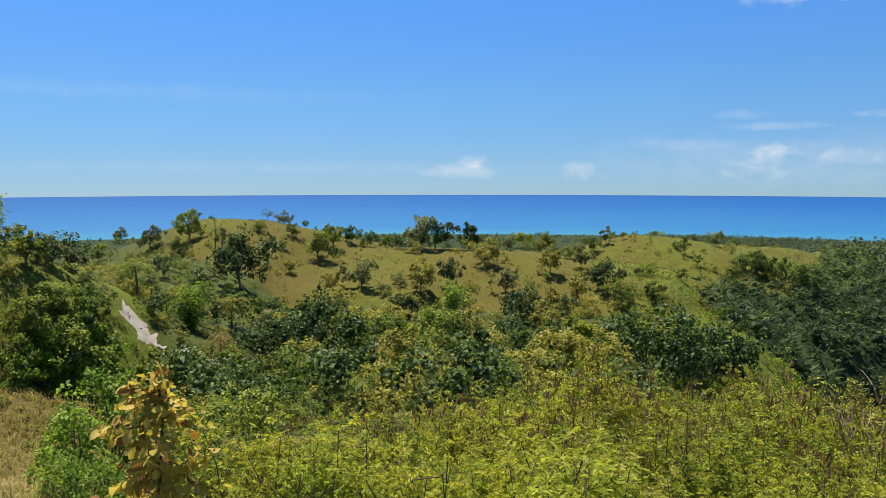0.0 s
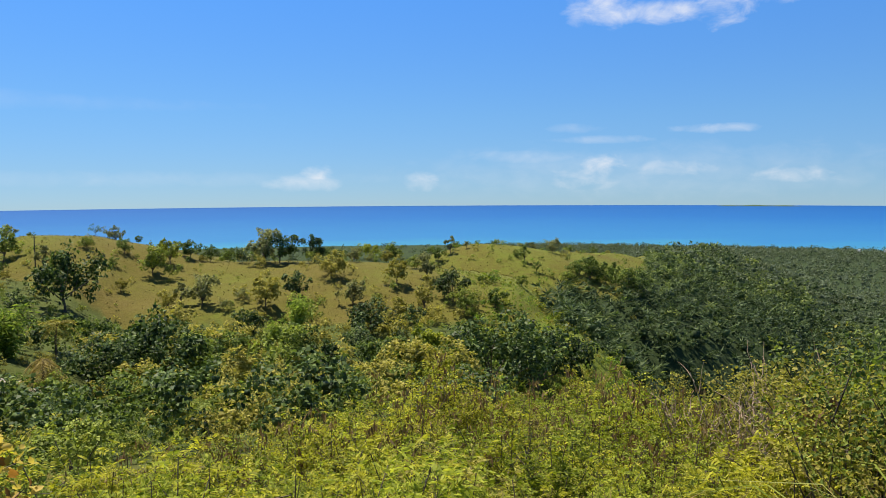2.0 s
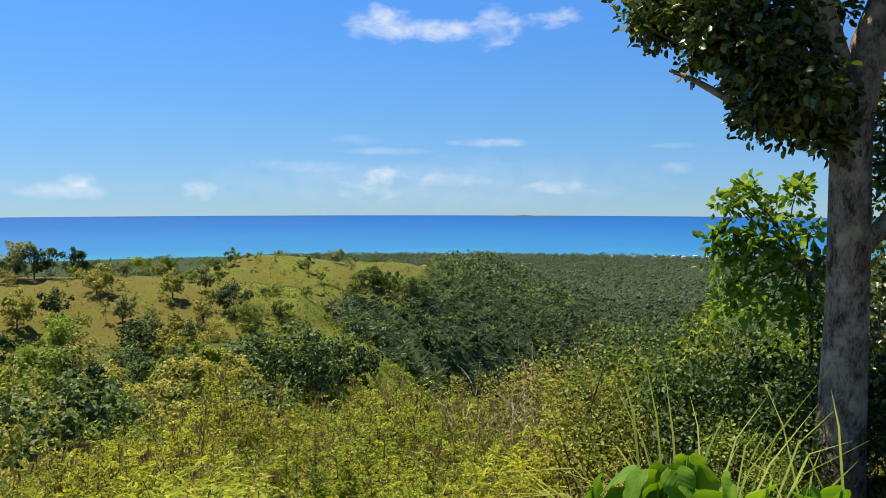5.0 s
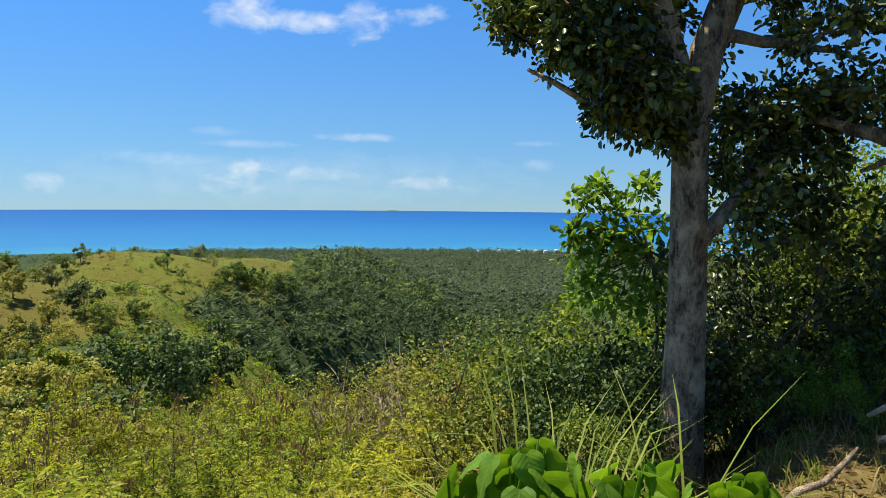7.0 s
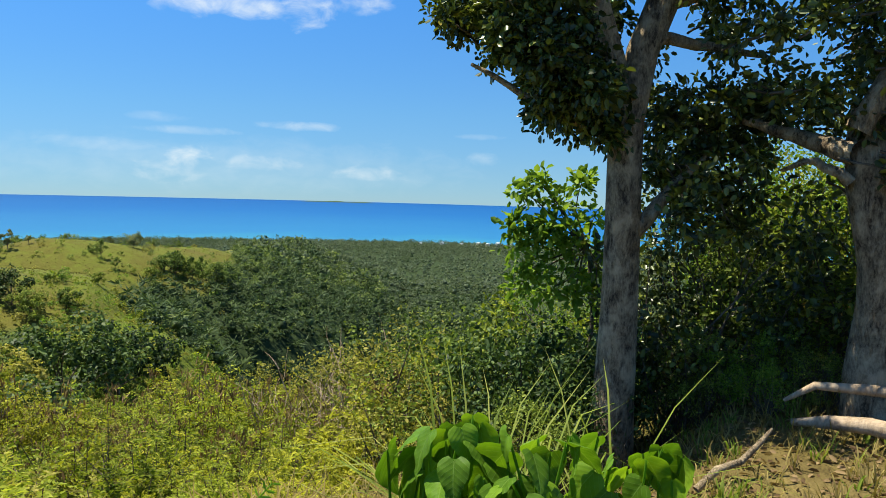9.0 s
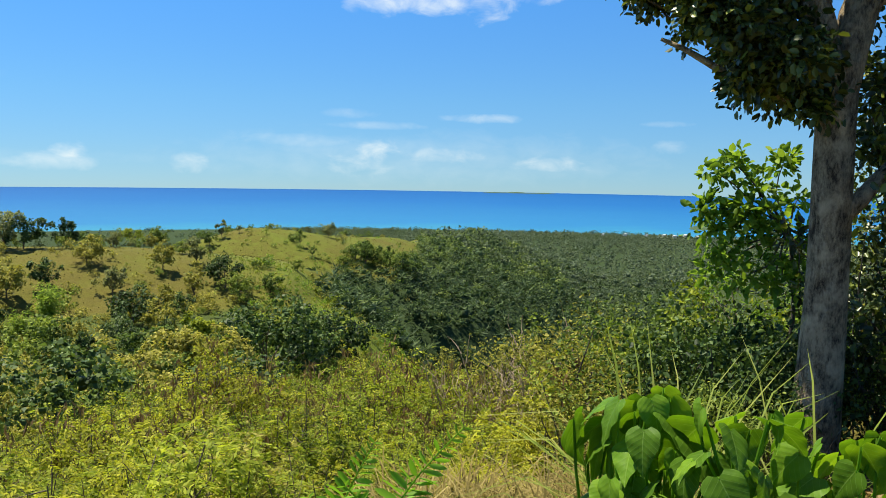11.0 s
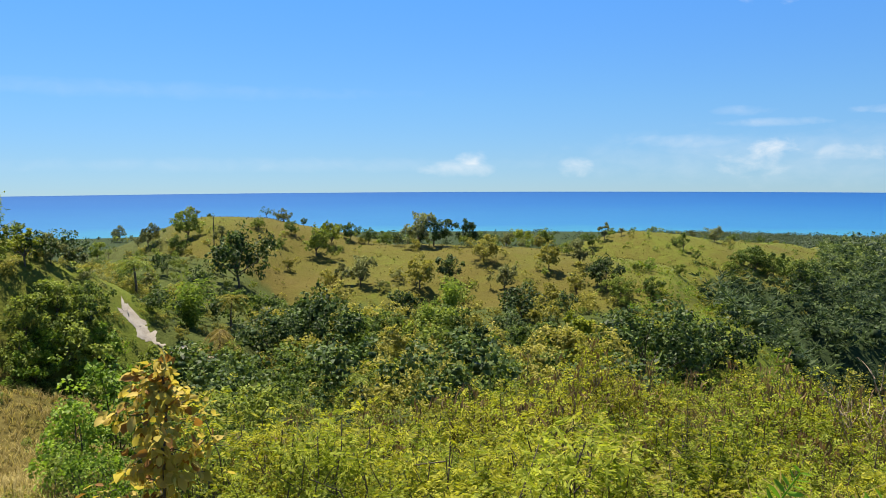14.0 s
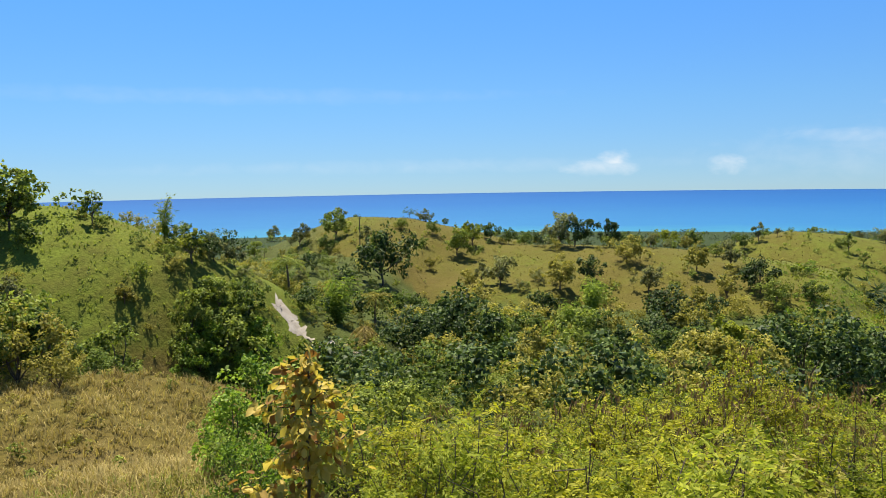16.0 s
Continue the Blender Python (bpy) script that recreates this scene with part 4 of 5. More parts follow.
# ---- far forest on the plain ----
def far_forest():
    """Single crowns and palms, past counting, in three tones of leaf, and a hazed tone far off."""
    sectors = ((5800, 17, 78, 190, 1440), (1100, -33, 17, 1050, 1440), (5400, 17, 46, 190, 560), (4200, 17, 62, 420, 800), (7600, 15, 60, 700, 1455), (2400, 12, 52, 1250, 1465))
    az = np.concatenate([rng.uniform(a, b, n) for n, a, b, c, d in sectors])
    r = np.concatenate([np.sqrt(rng.uniform(c * c, d * d, n)) for n, a, b, c, d in sectors])
    x, y = r * np.sin(np.radians(az)), r * np.cos(np.radians(az))
    z = land(x, y)
    keep = forested(x, y, z)
    x, y, z, r = x[keep], y[keep], z[keep], r[keep]
    tone = wobble(x, y, 60.0, 5.0) * 0.5 + wobble(x, y, 19.0, 2.0) * 0.35 + rng.normal(size=len(x)) * 0.42
    # with distance more crowns take the leaf colour that holds the haze
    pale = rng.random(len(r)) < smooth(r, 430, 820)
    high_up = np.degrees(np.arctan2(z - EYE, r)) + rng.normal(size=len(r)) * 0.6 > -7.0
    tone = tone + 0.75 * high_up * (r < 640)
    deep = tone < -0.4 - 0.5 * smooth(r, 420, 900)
    tones = {"forest_deep": deep, "forest": ~deep & ~pale & (tone < 0.55), "forest_light": ~deep & ~pale & (tone >= 0.55), "forest_hazed": ~deep & pale}
    palmy = rng.random(len(x)) < np.where((r < 700), 0.5, 0.15)
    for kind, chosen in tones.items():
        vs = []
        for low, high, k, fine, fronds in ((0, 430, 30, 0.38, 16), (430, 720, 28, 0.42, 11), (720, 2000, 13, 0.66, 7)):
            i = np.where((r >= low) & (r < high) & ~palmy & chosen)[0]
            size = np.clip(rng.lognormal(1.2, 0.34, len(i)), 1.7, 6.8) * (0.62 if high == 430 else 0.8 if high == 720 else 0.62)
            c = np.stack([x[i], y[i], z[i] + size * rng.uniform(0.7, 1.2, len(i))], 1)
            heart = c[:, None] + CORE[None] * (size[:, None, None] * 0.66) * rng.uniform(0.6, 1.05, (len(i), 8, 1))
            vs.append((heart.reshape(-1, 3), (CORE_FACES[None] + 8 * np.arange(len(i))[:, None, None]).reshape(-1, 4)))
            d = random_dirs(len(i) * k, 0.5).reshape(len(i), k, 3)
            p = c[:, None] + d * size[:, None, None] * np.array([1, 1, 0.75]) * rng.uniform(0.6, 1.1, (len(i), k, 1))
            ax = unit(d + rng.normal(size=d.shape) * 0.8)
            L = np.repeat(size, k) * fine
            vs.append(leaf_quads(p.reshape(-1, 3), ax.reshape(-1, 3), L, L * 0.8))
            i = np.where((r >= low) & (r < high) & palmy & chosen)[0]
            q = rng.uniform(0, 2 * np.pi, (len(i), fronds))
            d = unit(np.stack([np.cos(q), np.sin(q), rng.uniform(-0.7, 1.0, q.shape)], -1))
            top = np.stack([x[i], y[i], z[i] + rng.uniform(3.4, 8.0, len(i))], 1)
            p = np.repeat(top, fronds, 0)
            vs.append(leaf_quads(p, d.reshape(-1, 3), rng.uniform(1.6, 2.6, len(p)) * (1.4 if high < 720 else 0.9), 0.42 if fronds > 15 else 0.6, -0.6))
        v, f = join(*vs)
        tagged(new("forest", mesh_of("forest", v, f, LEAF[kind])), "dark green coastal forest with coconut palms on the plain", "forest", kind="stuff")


far_forest()

# ---- the slope in front: feathery shrubs ----


def feather_shrub(height, spread, stems, leaves, pairs, pods, kind="feather"):
    """A thin-stemmed shrub with compound leaves of narrow leaflets, and hanging dry pods."""
    ob = new("feathery_shrub")
    stalks, tips = [], []
    for _ in range(stems):
        q, out = rng.uniform(0, 2 * np.pi), spread / 2 * rng.uniform(0.2, 1.0)
        a = np.array([rng.normal() * 0.08, rng.normal() * 0.08, -0.3])
        b = np.array([np.cos(q) * out, np.sin(q) * out, height * rng.uniform(0.6, 0.98)])
        stalks.append(limb(a, b, 0.014, 0.005, 0.12, 6, 4))
        tips.append((a, b))
        for _ in range(2):
            s = rng.uniform(0.4, 0.8)
            c = a + (b - a) * s
            e = c + np.array([rng.normal() * 0.3, rng.normal() * 0.3, rng.uniform(0.2, 0.5)])
            stalks.append(limb(c, e, 0.008, 0.003, 0.1, 4, 4))
            tips.append((c, e))
    part("stem", *join(*stalks), TWIG, ob, shade=True, kind="stuff")
    n = leaves
    which = rng.integers(0, len(tips), n)
    A, B = np.array([t[0] for t in tips])[which], np.array([t[1] for t in tips])[which]
    s = rng.uniform(0.35, 1.1, (n, 1)) ** 0.6
    base = A + (B - A) * s + rng.normal(size=(n, 3)) * 0.1 * spread / 1.6
    d = unit(rng.normal(size=(n, 3)) + np.array([0, 0, 0.25]))
    length = rng.uniform(0.09, 0.17, (n, 1))
    side = unit(np.cross(d, np.array([0, 0, 1.0]) + rng.normal(size=(n, 3)) * 0.3))
    ps, axs, ls = [], [], []
    for k in range(pairs):
        u = 0.15 + 0.8 * k / max(1, pairs - 1)
        for sgn in (1, -1):
            ps.append(base + d * length * u + np.array([0, 0, -0.05]) * u * u)
            axs.append(unit(side * sgn + d * 0.5 + np.array([0, 0, -0.25])))
            ls.append(length[:, 0] * 0.55 * (1 - 0.4 * abs(u - 0.45)))
    L = np.concatenate(ls)
    fat = 0.34 if pairs > 4 else 0.52
    part("leaves", *leaf_quads(np.concatenate(ps), np.concatenate(axs), L, L * fat, 0.12), LEAF[kind], ob, kind="stuff")
    if pods:
        c = np.array([t[1] for t in tips])[rng.integers(0, len(tips), pods)] + rng.normal(size=(pods, 3)) * 0.06 + np.array([0, 0, 0.1])
        p = np.repeat(c, 8, 0) + rng.normal(size=(pods * 8, 3)) * 0.05
        ax = unit(np.array([0, 0, -1.0]) + rng.normal(size=p.shape) * 0.32)
        part("seed_pod", *leaf_quads(p, ax, rng.uniform(0.13, 0.22, len(p)), 0.034, 0.1), POD, ob, "dry brown hanging pods", kind="stuff")
    return ob


def far_edge(az):
    return float(np.interp(az, (-16, -12, -4, 4, 14, 22, 30, 40), (13, 18, 22, 25, 27, 29, 27, 19)))


for x, y in scatter(420, -15, 44, 6.8, 29, 1.05) + scatter(34, 26, 40, 9.4, 12.5, 0.9):
    az, r = math.degrees(math.atan2(x, y)), math.hypot(x, y)
    if r > far_edge(az) or (az > 24 and r < 8.4) or (az > 32 and r < 9.2) or (az > 42 and r < 10):
        continue
    near = r < 13
    podded = bool(rng.random() < (0.12 if r < 15 else 0.35 if az < 14 else 0.85))
    patch = float(wobble(np.array(x), np.array(y), 4.0, 1.4)) + rng.normal() * 0.45
    brown = patch < -1.05 + 0.35 * (az > 18 and r > 17)
    kind = "olive" if brown else "plume" if patch < 0.02 else "feather"
    key = ("feather", near, podded, kind, int(rng.integers(2)))
    high = (rng.uniform(0.8, 1.42) if r > 10 else rng.uniform(0.78, 1.12)) * (1 + 0.16 * math.sin(x * 0.9 + 1.0) * math.cos(y * 0.7))
    stock.put(key, lambda: feather_shrub(1.9, 1.7, 7, 400 if near else 290, 5 if near else 3, 20 if podded else 0, kind), place(None, x, y, high),
              "half-dry olive feathery shrub with thin stems" if brown else "yellow-green feathery shrub with dry pods" if podded else "yellow-green feathery shrub with thin dark stems", "shrub", "feathery shrubs on the slope")


# ---- leafy shrubs ----


def round_leaves(base, axis, length, width, cup=0.18):
    """Rounder leaves of two halves folded along the midrib."""
    n = len(base)
    side = unit(np.cross(axis, random_dirs(n, 0.8)))
    up = np.cross(side, axis)
    length, width = np.broadcast_to(length, n)[:, None], np.broadcast_to(width, n)[:, None]
    a, b = base + axis * length * 0.3, base + axis * length * 0.75 - up * length * 0.04
    tip = base + axis * length - up * length * 0.1
    e = up * width * cup
    v = np.stack([base, a + side * width * 0.46 + e, b + side * width * 0.42 + e, tip, b - side * width * 0.42 + e, a - side * width * 0.46 + e], 1)
    k = np.arange(n)[:, None] * 6
    f = np.concatenate([k + np.array([0, 1, 2, 3]), k + np.array([0, 3, 4, 5])])
    return v.reshape(-1, 3), f


def near_crown(centres, radii, count, leaf, droop=0.35, core=0.0):
    vs = []
    for c, r in zip(centres, radii):
        if core:
            vs.append((c + CORE * rng.uniform(0.5, 1.1, (8, 1)) * r * core, CORE_FACES))
        n = max(5, int(count * rng.uniform(0.6, 1.4)))
        d = random_dirs(n, 0.25)
        p = c + d * r * rng.uniform(0.1, 0.95, (n, 1))
        ax = unit(d * 0.8 + rng.normal(size=(n, 3)) * 0.6 + np.array([0, 0, -droop]))
        L = leaf * rng.uniform(0.6, 1.25, n)
        vs.append(round_leaves(p, ax, L, L * rng.uniform(0.5, 0.72, n)))
    return join(*vs)


def leafy_shrub(kind, height, spread, clumps, count, leaf, bare=0.25):
    ob = new("leafy_shrub")
    wide = np.clip(rng.normal(size=(2, clumps)), -1.5, 1.5) * spread * 0.29
    cs = np.stack([wide[0], wide[1], height * rng.uniform(bare, 0.95, clumps)], 1)
    rs = rng.uniform(0.13, 0.22, clumps) * spread
    pieces = [limb((rng.normal() * 0.05, rng.normal() * 0.05, -0.3), c, 0.022, 0.005, 0.15, 6, 5) for c in cs]
    part("stem", *join(*pieces), TWIG, ob, shade=True, kind="stuff")
    part("leaves", *near_crown(cs, rs, count, leaf), LEAF[kind], ob, kind="stuff")
    return ob


SHRUB = {
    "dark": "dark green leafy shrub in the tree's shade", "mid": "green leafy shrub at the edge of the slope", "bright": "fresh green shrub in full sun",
    "yellow": "sunlit yellow-green shrub beside the tree", "olive": "half-dry olive shrub with brown twigs", "canopy": "glossy dark thicket shrub under the tree", "deep": "dense shrub beside the tree, leaves darkened as a shaded hollow",
}


def shrub(kind, az, r, height, shape=0, group="leafy shrubs"):
    x, y = polar_from(VIEW_A if az > 34 else (0, 0), az, r)
    shape = 3 if shape < 2 and height > 2.1 and r < 14 else shape
    clumps, count, leaf = [(28, 76, 0.08), (34, 62, 0.062), (18, 40, 0.11), (40, 84, 0.045), (30, 70, 0.052)][shape]
    return stock.put(("shrub", kind, shape), lambda: leafy_shrub(kind, 2.0, 1.9, clumps, count, leaf), place(None, x, y, height / 2.0), SHRUB[kind], "shrub", group)


def topped(kind, az, r, top, shape, group="leafy shrubs"):
    """A shrub whose top shows at an elevation."""
    x, y = polar_from(VIEW_A if az > 34 else (0, 0), az, r)
    high = EYE + r * math.tan(radians(top)) - ground_z(x, y)
    return shrub(kind, az, r, min(4.4, max(0.5, high)), shape, group)


# the sunlit shrubs between slope and tree: bearing, distance, elevation of the top, leaf, shape
for az, r, top, kind, shape in ((36.8, 19, -11.6, "olive", 1), (34.8, 20, -12.2, "olive", 1), (38.8, 18, -11.8, "olive", 1), (32.5, 22, -12.9, "olive", 1), (29.5, 24, -13.4, "olive", 1),
                                (41.5, 13, -10.8, "mid", 1), (43.4, 12.5, -10.2, "olive", 1), (45.0, 12, -10.4, "dark", 1), (42.2, 10.5, -12.6, "olive", 1), (44.2, 10, -12.2, "mid", 1), (40.0, 12, -12.6, "olive", 1),
                                (46.2, 11, -7.2, "dark", 1), (47.8, 10.2, -8.4, "yellow", 4), (49.4, 9.8, -7.2, "mid", 4), (51.2, 9.4, -7.0, "yellow", 4), (53.0, 9.2, -7.4, "bright", 4),
                                # deep and dark leaves here put the shade of a hollow into the colour
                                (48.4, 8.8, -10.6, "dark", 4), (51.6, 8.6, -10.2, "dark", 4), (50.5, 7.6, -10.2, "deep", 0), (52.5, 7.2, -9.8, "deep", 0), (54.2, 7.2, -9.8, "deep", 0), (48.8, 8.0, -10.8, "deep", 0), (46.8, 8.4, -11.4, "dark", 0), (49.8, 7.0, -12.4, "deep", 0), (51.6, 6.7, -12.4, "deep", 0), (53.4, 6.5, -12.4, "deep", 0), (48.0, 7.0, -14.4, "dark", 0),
                                (47.5, 8.0, -12.4, "mid", 1), (46.0, 8.4, -13.4, "olive", 1), (50.5, 6.2, -15.5, "mid", 0), (53.0, 5.6, -17.5, "mid", 0), (47.5, 5.6, -18.5, "mid", 1), (57.4, 9.4, -9.0, "bright", 1), (58.8, 10, -8.4, "bright", 1)):
    topped(kind, az, r, top, shape)
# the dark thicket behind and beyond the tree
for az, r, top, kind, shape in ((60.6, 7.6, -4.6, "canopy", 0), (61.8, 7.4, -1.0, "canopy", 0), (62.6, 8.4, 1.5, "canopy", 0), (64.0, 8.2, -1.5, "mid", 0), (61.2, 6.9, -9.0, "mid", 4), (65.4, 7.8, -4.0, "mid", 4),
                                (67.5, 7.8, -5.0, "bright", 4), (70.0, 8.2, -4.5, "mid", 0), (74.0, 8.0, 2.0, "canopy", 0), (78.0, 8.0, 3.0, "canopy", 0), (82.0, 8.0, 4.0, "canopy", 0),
                                # the bright leaf kind in this shaded row stands in for sun flecks
                                (66.6, 6.3, -13.0, "bright", 1), (70.2, 6.6, -12.5, "mid", 1), (64.2, 6.6, -12.0, "bright", 0), (62.4, 6.6, -12.4, "mid", 1), (66.0, 7.0, -9.0, "bright", 4), (59.9, 6.8, -12.6, "mid", 1), (68.4, 7.0, -9.6, "mid", 1),
                                (67.6, 9.6, 3.4, "yellow", 0), (65.4, 9.8, 1.5, "bright", 0), (72.4, 9.6, 3.0, "bright", 0), (70.0, 9.8, 4.5, "yellow", 0), (63.4, 10.4, -1.0, "bright", 0), (68.6, 10.8, 5.0, "bright", 0)):
    topped(kind, az, r, top, shape, "shrubs of the thicket")
# leafy shrubs to the other side, below the grass
for az, r, high, kind, shape in ((-16.5, 14, 1.9, "mid", 0), (-18.5, 17, 2.2, "mid", 0), (-14.5, 18, 2.0, "dark", 0), (-24.5, 15, 1.9, "bright", 0), (-26.8, 17, 1.8, "mid", 0), (-20.5, 20, 2.6, "mid", 0),
                                 (-17.5, 10, 1.2, "mid", 1), (-25.5, 10.5, 1.0, "mid", 0), (-33.6, 9.5, 0.95, "bright", 2), (-35.4, 9.0, 0.8, "bright", 2), (-28.5, 13, 1.2, "dark", 1), (-30.2, 16, 1.4, "olive", 1), (-15.0, 9.0, 1.0, "olive", 1)):
    shrub(kind, az, r, high, shape)


# ---- the golden sapling ----
def dry_leaf(length, width, curl):
    """A large drying leaf along +y, folded on the midrib, its tip curled."""
    rows = ((0.0, 0.04), (0.22, 0.62), (0.5, 1.0), (0.78, 0.66), (1.0, 0.03))
    vs = []
    for t, w in rows:
        for side in (-1, 0, 1):
            vs.append((side * w * width / 2, t * length * (1 - 0.15 * curl * t), abs(side) * w * width * 0.16 - curl * length * t ** 2 * 0.5 + 0.01 * side * math.sin(9 * t)))
    fs = [(3 * i + k, 3 * i + k + 1, 3 * i + k + 4, 3 * i + k + 3) for i in range(4) for k in (0, 1)]
    return mesh_of("leaf", vs, fs, LEAF["gold"], True)


def gold_sapling(x, y):
    ob = new("sapling")
    h = 3.1
    leaf_meshes = [dry_leaf(0.27, 0.15, 0.5), dry_leaf(0.23, 0.15, 1.1), dry_leaf(0.19, 0.11, 0.2)]
    part("stem", *limb((0, 0, -0.3), (0.05, 0, h), 0.032, 0.012, 0.05, 9, 6), TWIG, ob, shade=True)
    ways = [(np.array([0.03, 0, 0.82 * h]), np.array([0.05, 0, h]))]
    for i in range(26):
        t, q = 0.32 + 0.64 * i / 26, i * 2.4 + rng.uniform(-0.4, 0.4)
        a = np.array([0.03 * t, 0, t * h])
        b = a + np.array([math.cos(q), math.sin(q), rng.uniform(0.0, 0.4)]) * (1.0 - 0.6 * t) * rng.uniform(0.4, 1.15)
        part("branch", *limb(a, b, 0.011, 0.005, 0.12, 5, 5), TWIG, ob, shade=True)
        ways.append((a, b))
    for i in range(300):
        a, b = ways[i % len(ways)]
        p = a + (b - a) * rng.uniform(0.2, 1.1) + rng.normal(size=3) * 0.06
        leaf = new("leaf", leaf_meshes[int(rng.integers(3))])
        leaf.parent = ob
        q = math.degrees(math.atan2(b[1] - a[1], b[0] - a[0])) - 90 + rng.normal() * 70
        leaf.matrix_basis = pose(*p, rng.uniform(-95, 15) + (45 if p[2] > 0.93 * h else 0), rng.uniform(-50, 50), q) @ Matrix.Scale(rng.uniform(0.45, 0.9), 4)
    pick = rng.integers(0, len(ways), 620)
    A, B = np.array([w[0] for w in ways])[pick], np.array([w[1] for w in ways])[pick]
    p = A + (B - A) * rng.uniform(0.0, 1.1, (620, 1)) + rng.normal(size=(620, 3)) * 0.07
    ax = unit((B - A) * 1.2 + rng.normal(size=(620, 3)) * 0.6 + np.array([0, 0, -0.5]))
    size = rng.uniform(0.08, 0.17, 620)
    part("leaves", *round_leaves(p, ax, size, size * 0.6, 0.15), LEAF["gold"], ob, kind="stuff")
    ob.matrix_basis = place(None, x, y, 1.0, 0)
    return tagged(ob, "sapling with large golden-yellow drying leaves on the slope", "sapling")


gold_sapling(*polar(-21.4, 9.0))


# ---- the tree at the edge of the path ----
def at(az, el, r):
    """A point by bearing, elevation and distance from the eye beside the tree."""
    return np.array(polar(az, r, el)) + np.array((*VIEW_A, 0.01))


def near_tree():
    ob = new("tree")
    base = np.array([*polar_from(VIEW_A, 55.6, 6.35), 0.0])
    base[2] = ground_z(base[0], base[1]) - 0.15
    fork = at(55.7, 7.0, 6.3)
    t = np.linspace(0, 1, 14)[:, None]
    mid = base + (fork - base) * t + np.array([[0.03 * math.sin(5 * u), 0.02 * math.cos(4 * u), 0] for u in t[:, 0]])
    rad = np.interp(t[:, 0], [0, 0.06, 0.2, 0.5, 0.85, 1.0], [0.25, 0.215, 0.18, 0.15, 0.14, 0.15])
    limbs = [tube(mid, rad, 18)]
    left_top, right_top = at(53.2, 13.8, 6.2), at(57.9, 13.6, 6.4)
    limbs.append(tube([fork + (0, 0, -0.35), fork + (left_top - fork) * 0.35 + (-0.03, 0.02, 0.0), left_top, left_top + (-0.15, 0.1, 1.4)], [0.1, 0.105, 0.09, 0.06], 12))
    limbs.append(tube([fork + (0, 0, -0.35), fork + (right_top - fork) * 0.4 + (0.0, 0.0, 0.05), right_top, right_top + (0.35, -0.1, 1.3)], [0.12, 0.13, 0.13, 0.08], 12))
    for a, b, r0, r1 in ((at(55.0, 4.2, 6.25), at(44.0, 9.2, 6.3), 0.06, 0.015), (at(54.5, 10.0, 6.2), at(43.0, 15.5, 6.0), 0.05, 0.012), (at(56.4, -3.2, 6.3), at(62.0, 3.5, 6.6), 0.075, 0.02),
                         (at(57.0, 11.2, 6.3), at(66.0, 9.0, 6.8), 0.06, 0.015), (at(57.8, 13.2, 6.4), at(70.0, 16.0, 6.6), 0.06, 0.015),
                         (at(53.3, 13.6, 6.2), at(47.0, 20.0, 6.0), 0.05, 0.012)):
        limbs.append(limb(a, b, r0, r1, 0.07, 7, 7))
    part("trunk", *limbs[0], BARK, ob, shade=True)
    for piece in limbs[1:]:
        part("branch", *piece, BARK, ob, shade=True)

    def bare_limb(az, el, r):
        lines = (55.7 - 2.5 * (el - 7) / 6.8, 55.7 + 2.2 * (el - 7) / 6.6)
        return el > 4.5 and r < 6.75 and min(abs(az - a) for a in lines) < 1.35

    cs = []
    while len(cs) < 160:
        az, el, r = rng.uniform(41.2, 55.5), rng.uniform(1.5, 24), rng.uniform(5.3, 7.2)
        low = np.interp(az, [40, 42, 44.5, 48, 52, 55.5], [13.0, 12.0, 9.6, 7.4, 5.8, 5.4]) + 0.6
        high = np.interp(az, [40, 43, 46], [14, 17, 30])
        if low < el < high and not (55 < az and 8 < el) and not bare_limb(az, el, r):
            cs.append(at(az, el, r))
    while len(cs) < 470:
        az, el, r = rng.uniform(56.5, 82), rng.uniform(-3, 26), rng.uniform(5.8, 8.4)
        gap = (57.6 < az < 61.8 and 7.2 < el < 11.0) or (62 < az < 69.5 and 7.4 < el < 10.6) or (az < 59.4 and el < 5) or (62.5 < az < 72 and el < 4.4) or wobble(np.array(az * 1.0), np.array(el * 1.0), 3.2, 0.6) > 0.62
        if not (gap or bare_limb(az, el, r)):
            cs.append(at(az, el, r))
    # unseen upper crown, added to throw shade on the leaves and thicket below
    while len(cs) < 520:
        cs.append(at(rng.uniform(40, 66), rng.uniform(22, 46), rng.uniform(5.0, 8.6)))
    while len(cs) < 560:
        az = rng.uniform(49.5, 55.0)
        cs.append(at(az, rng.uniform(3.4 + 0.35 * (55 - az), 8.5), rng.uniform(5.6, 6.6)))
    while len(cs) < 605:
        az, el = rng.uniform(57.6, 65.5), rng.uniform(-2.5, 7.2)
        if az > 59.6 or el > 1:
            cs.append(at(az, el, rng.uniform(6.2, 7.2)))
    twigs = [limb(c + (at(56, 8, 6.4) - c) * 0.16 + rng.normal(size=3) * 0.05, c, 0.012, 0.004, 0.1, 5, 4) for c in cs]
    part("twig", *join(*twigs), TWIG, ob, shade=True, kind="stuff")
    part("leaves", *near_crown(np.array(cs), rng.uniform(0.13, 0.27, len(cs)), 108, 0.07, 0.3), LEAF["canopy"], ob, "small glossy rounded leaves, dark against the sky", kind="stuff")
    return tagged(ob, "forked tree with mottled grey trunk and glossy leaves", "tree")


near_tree()


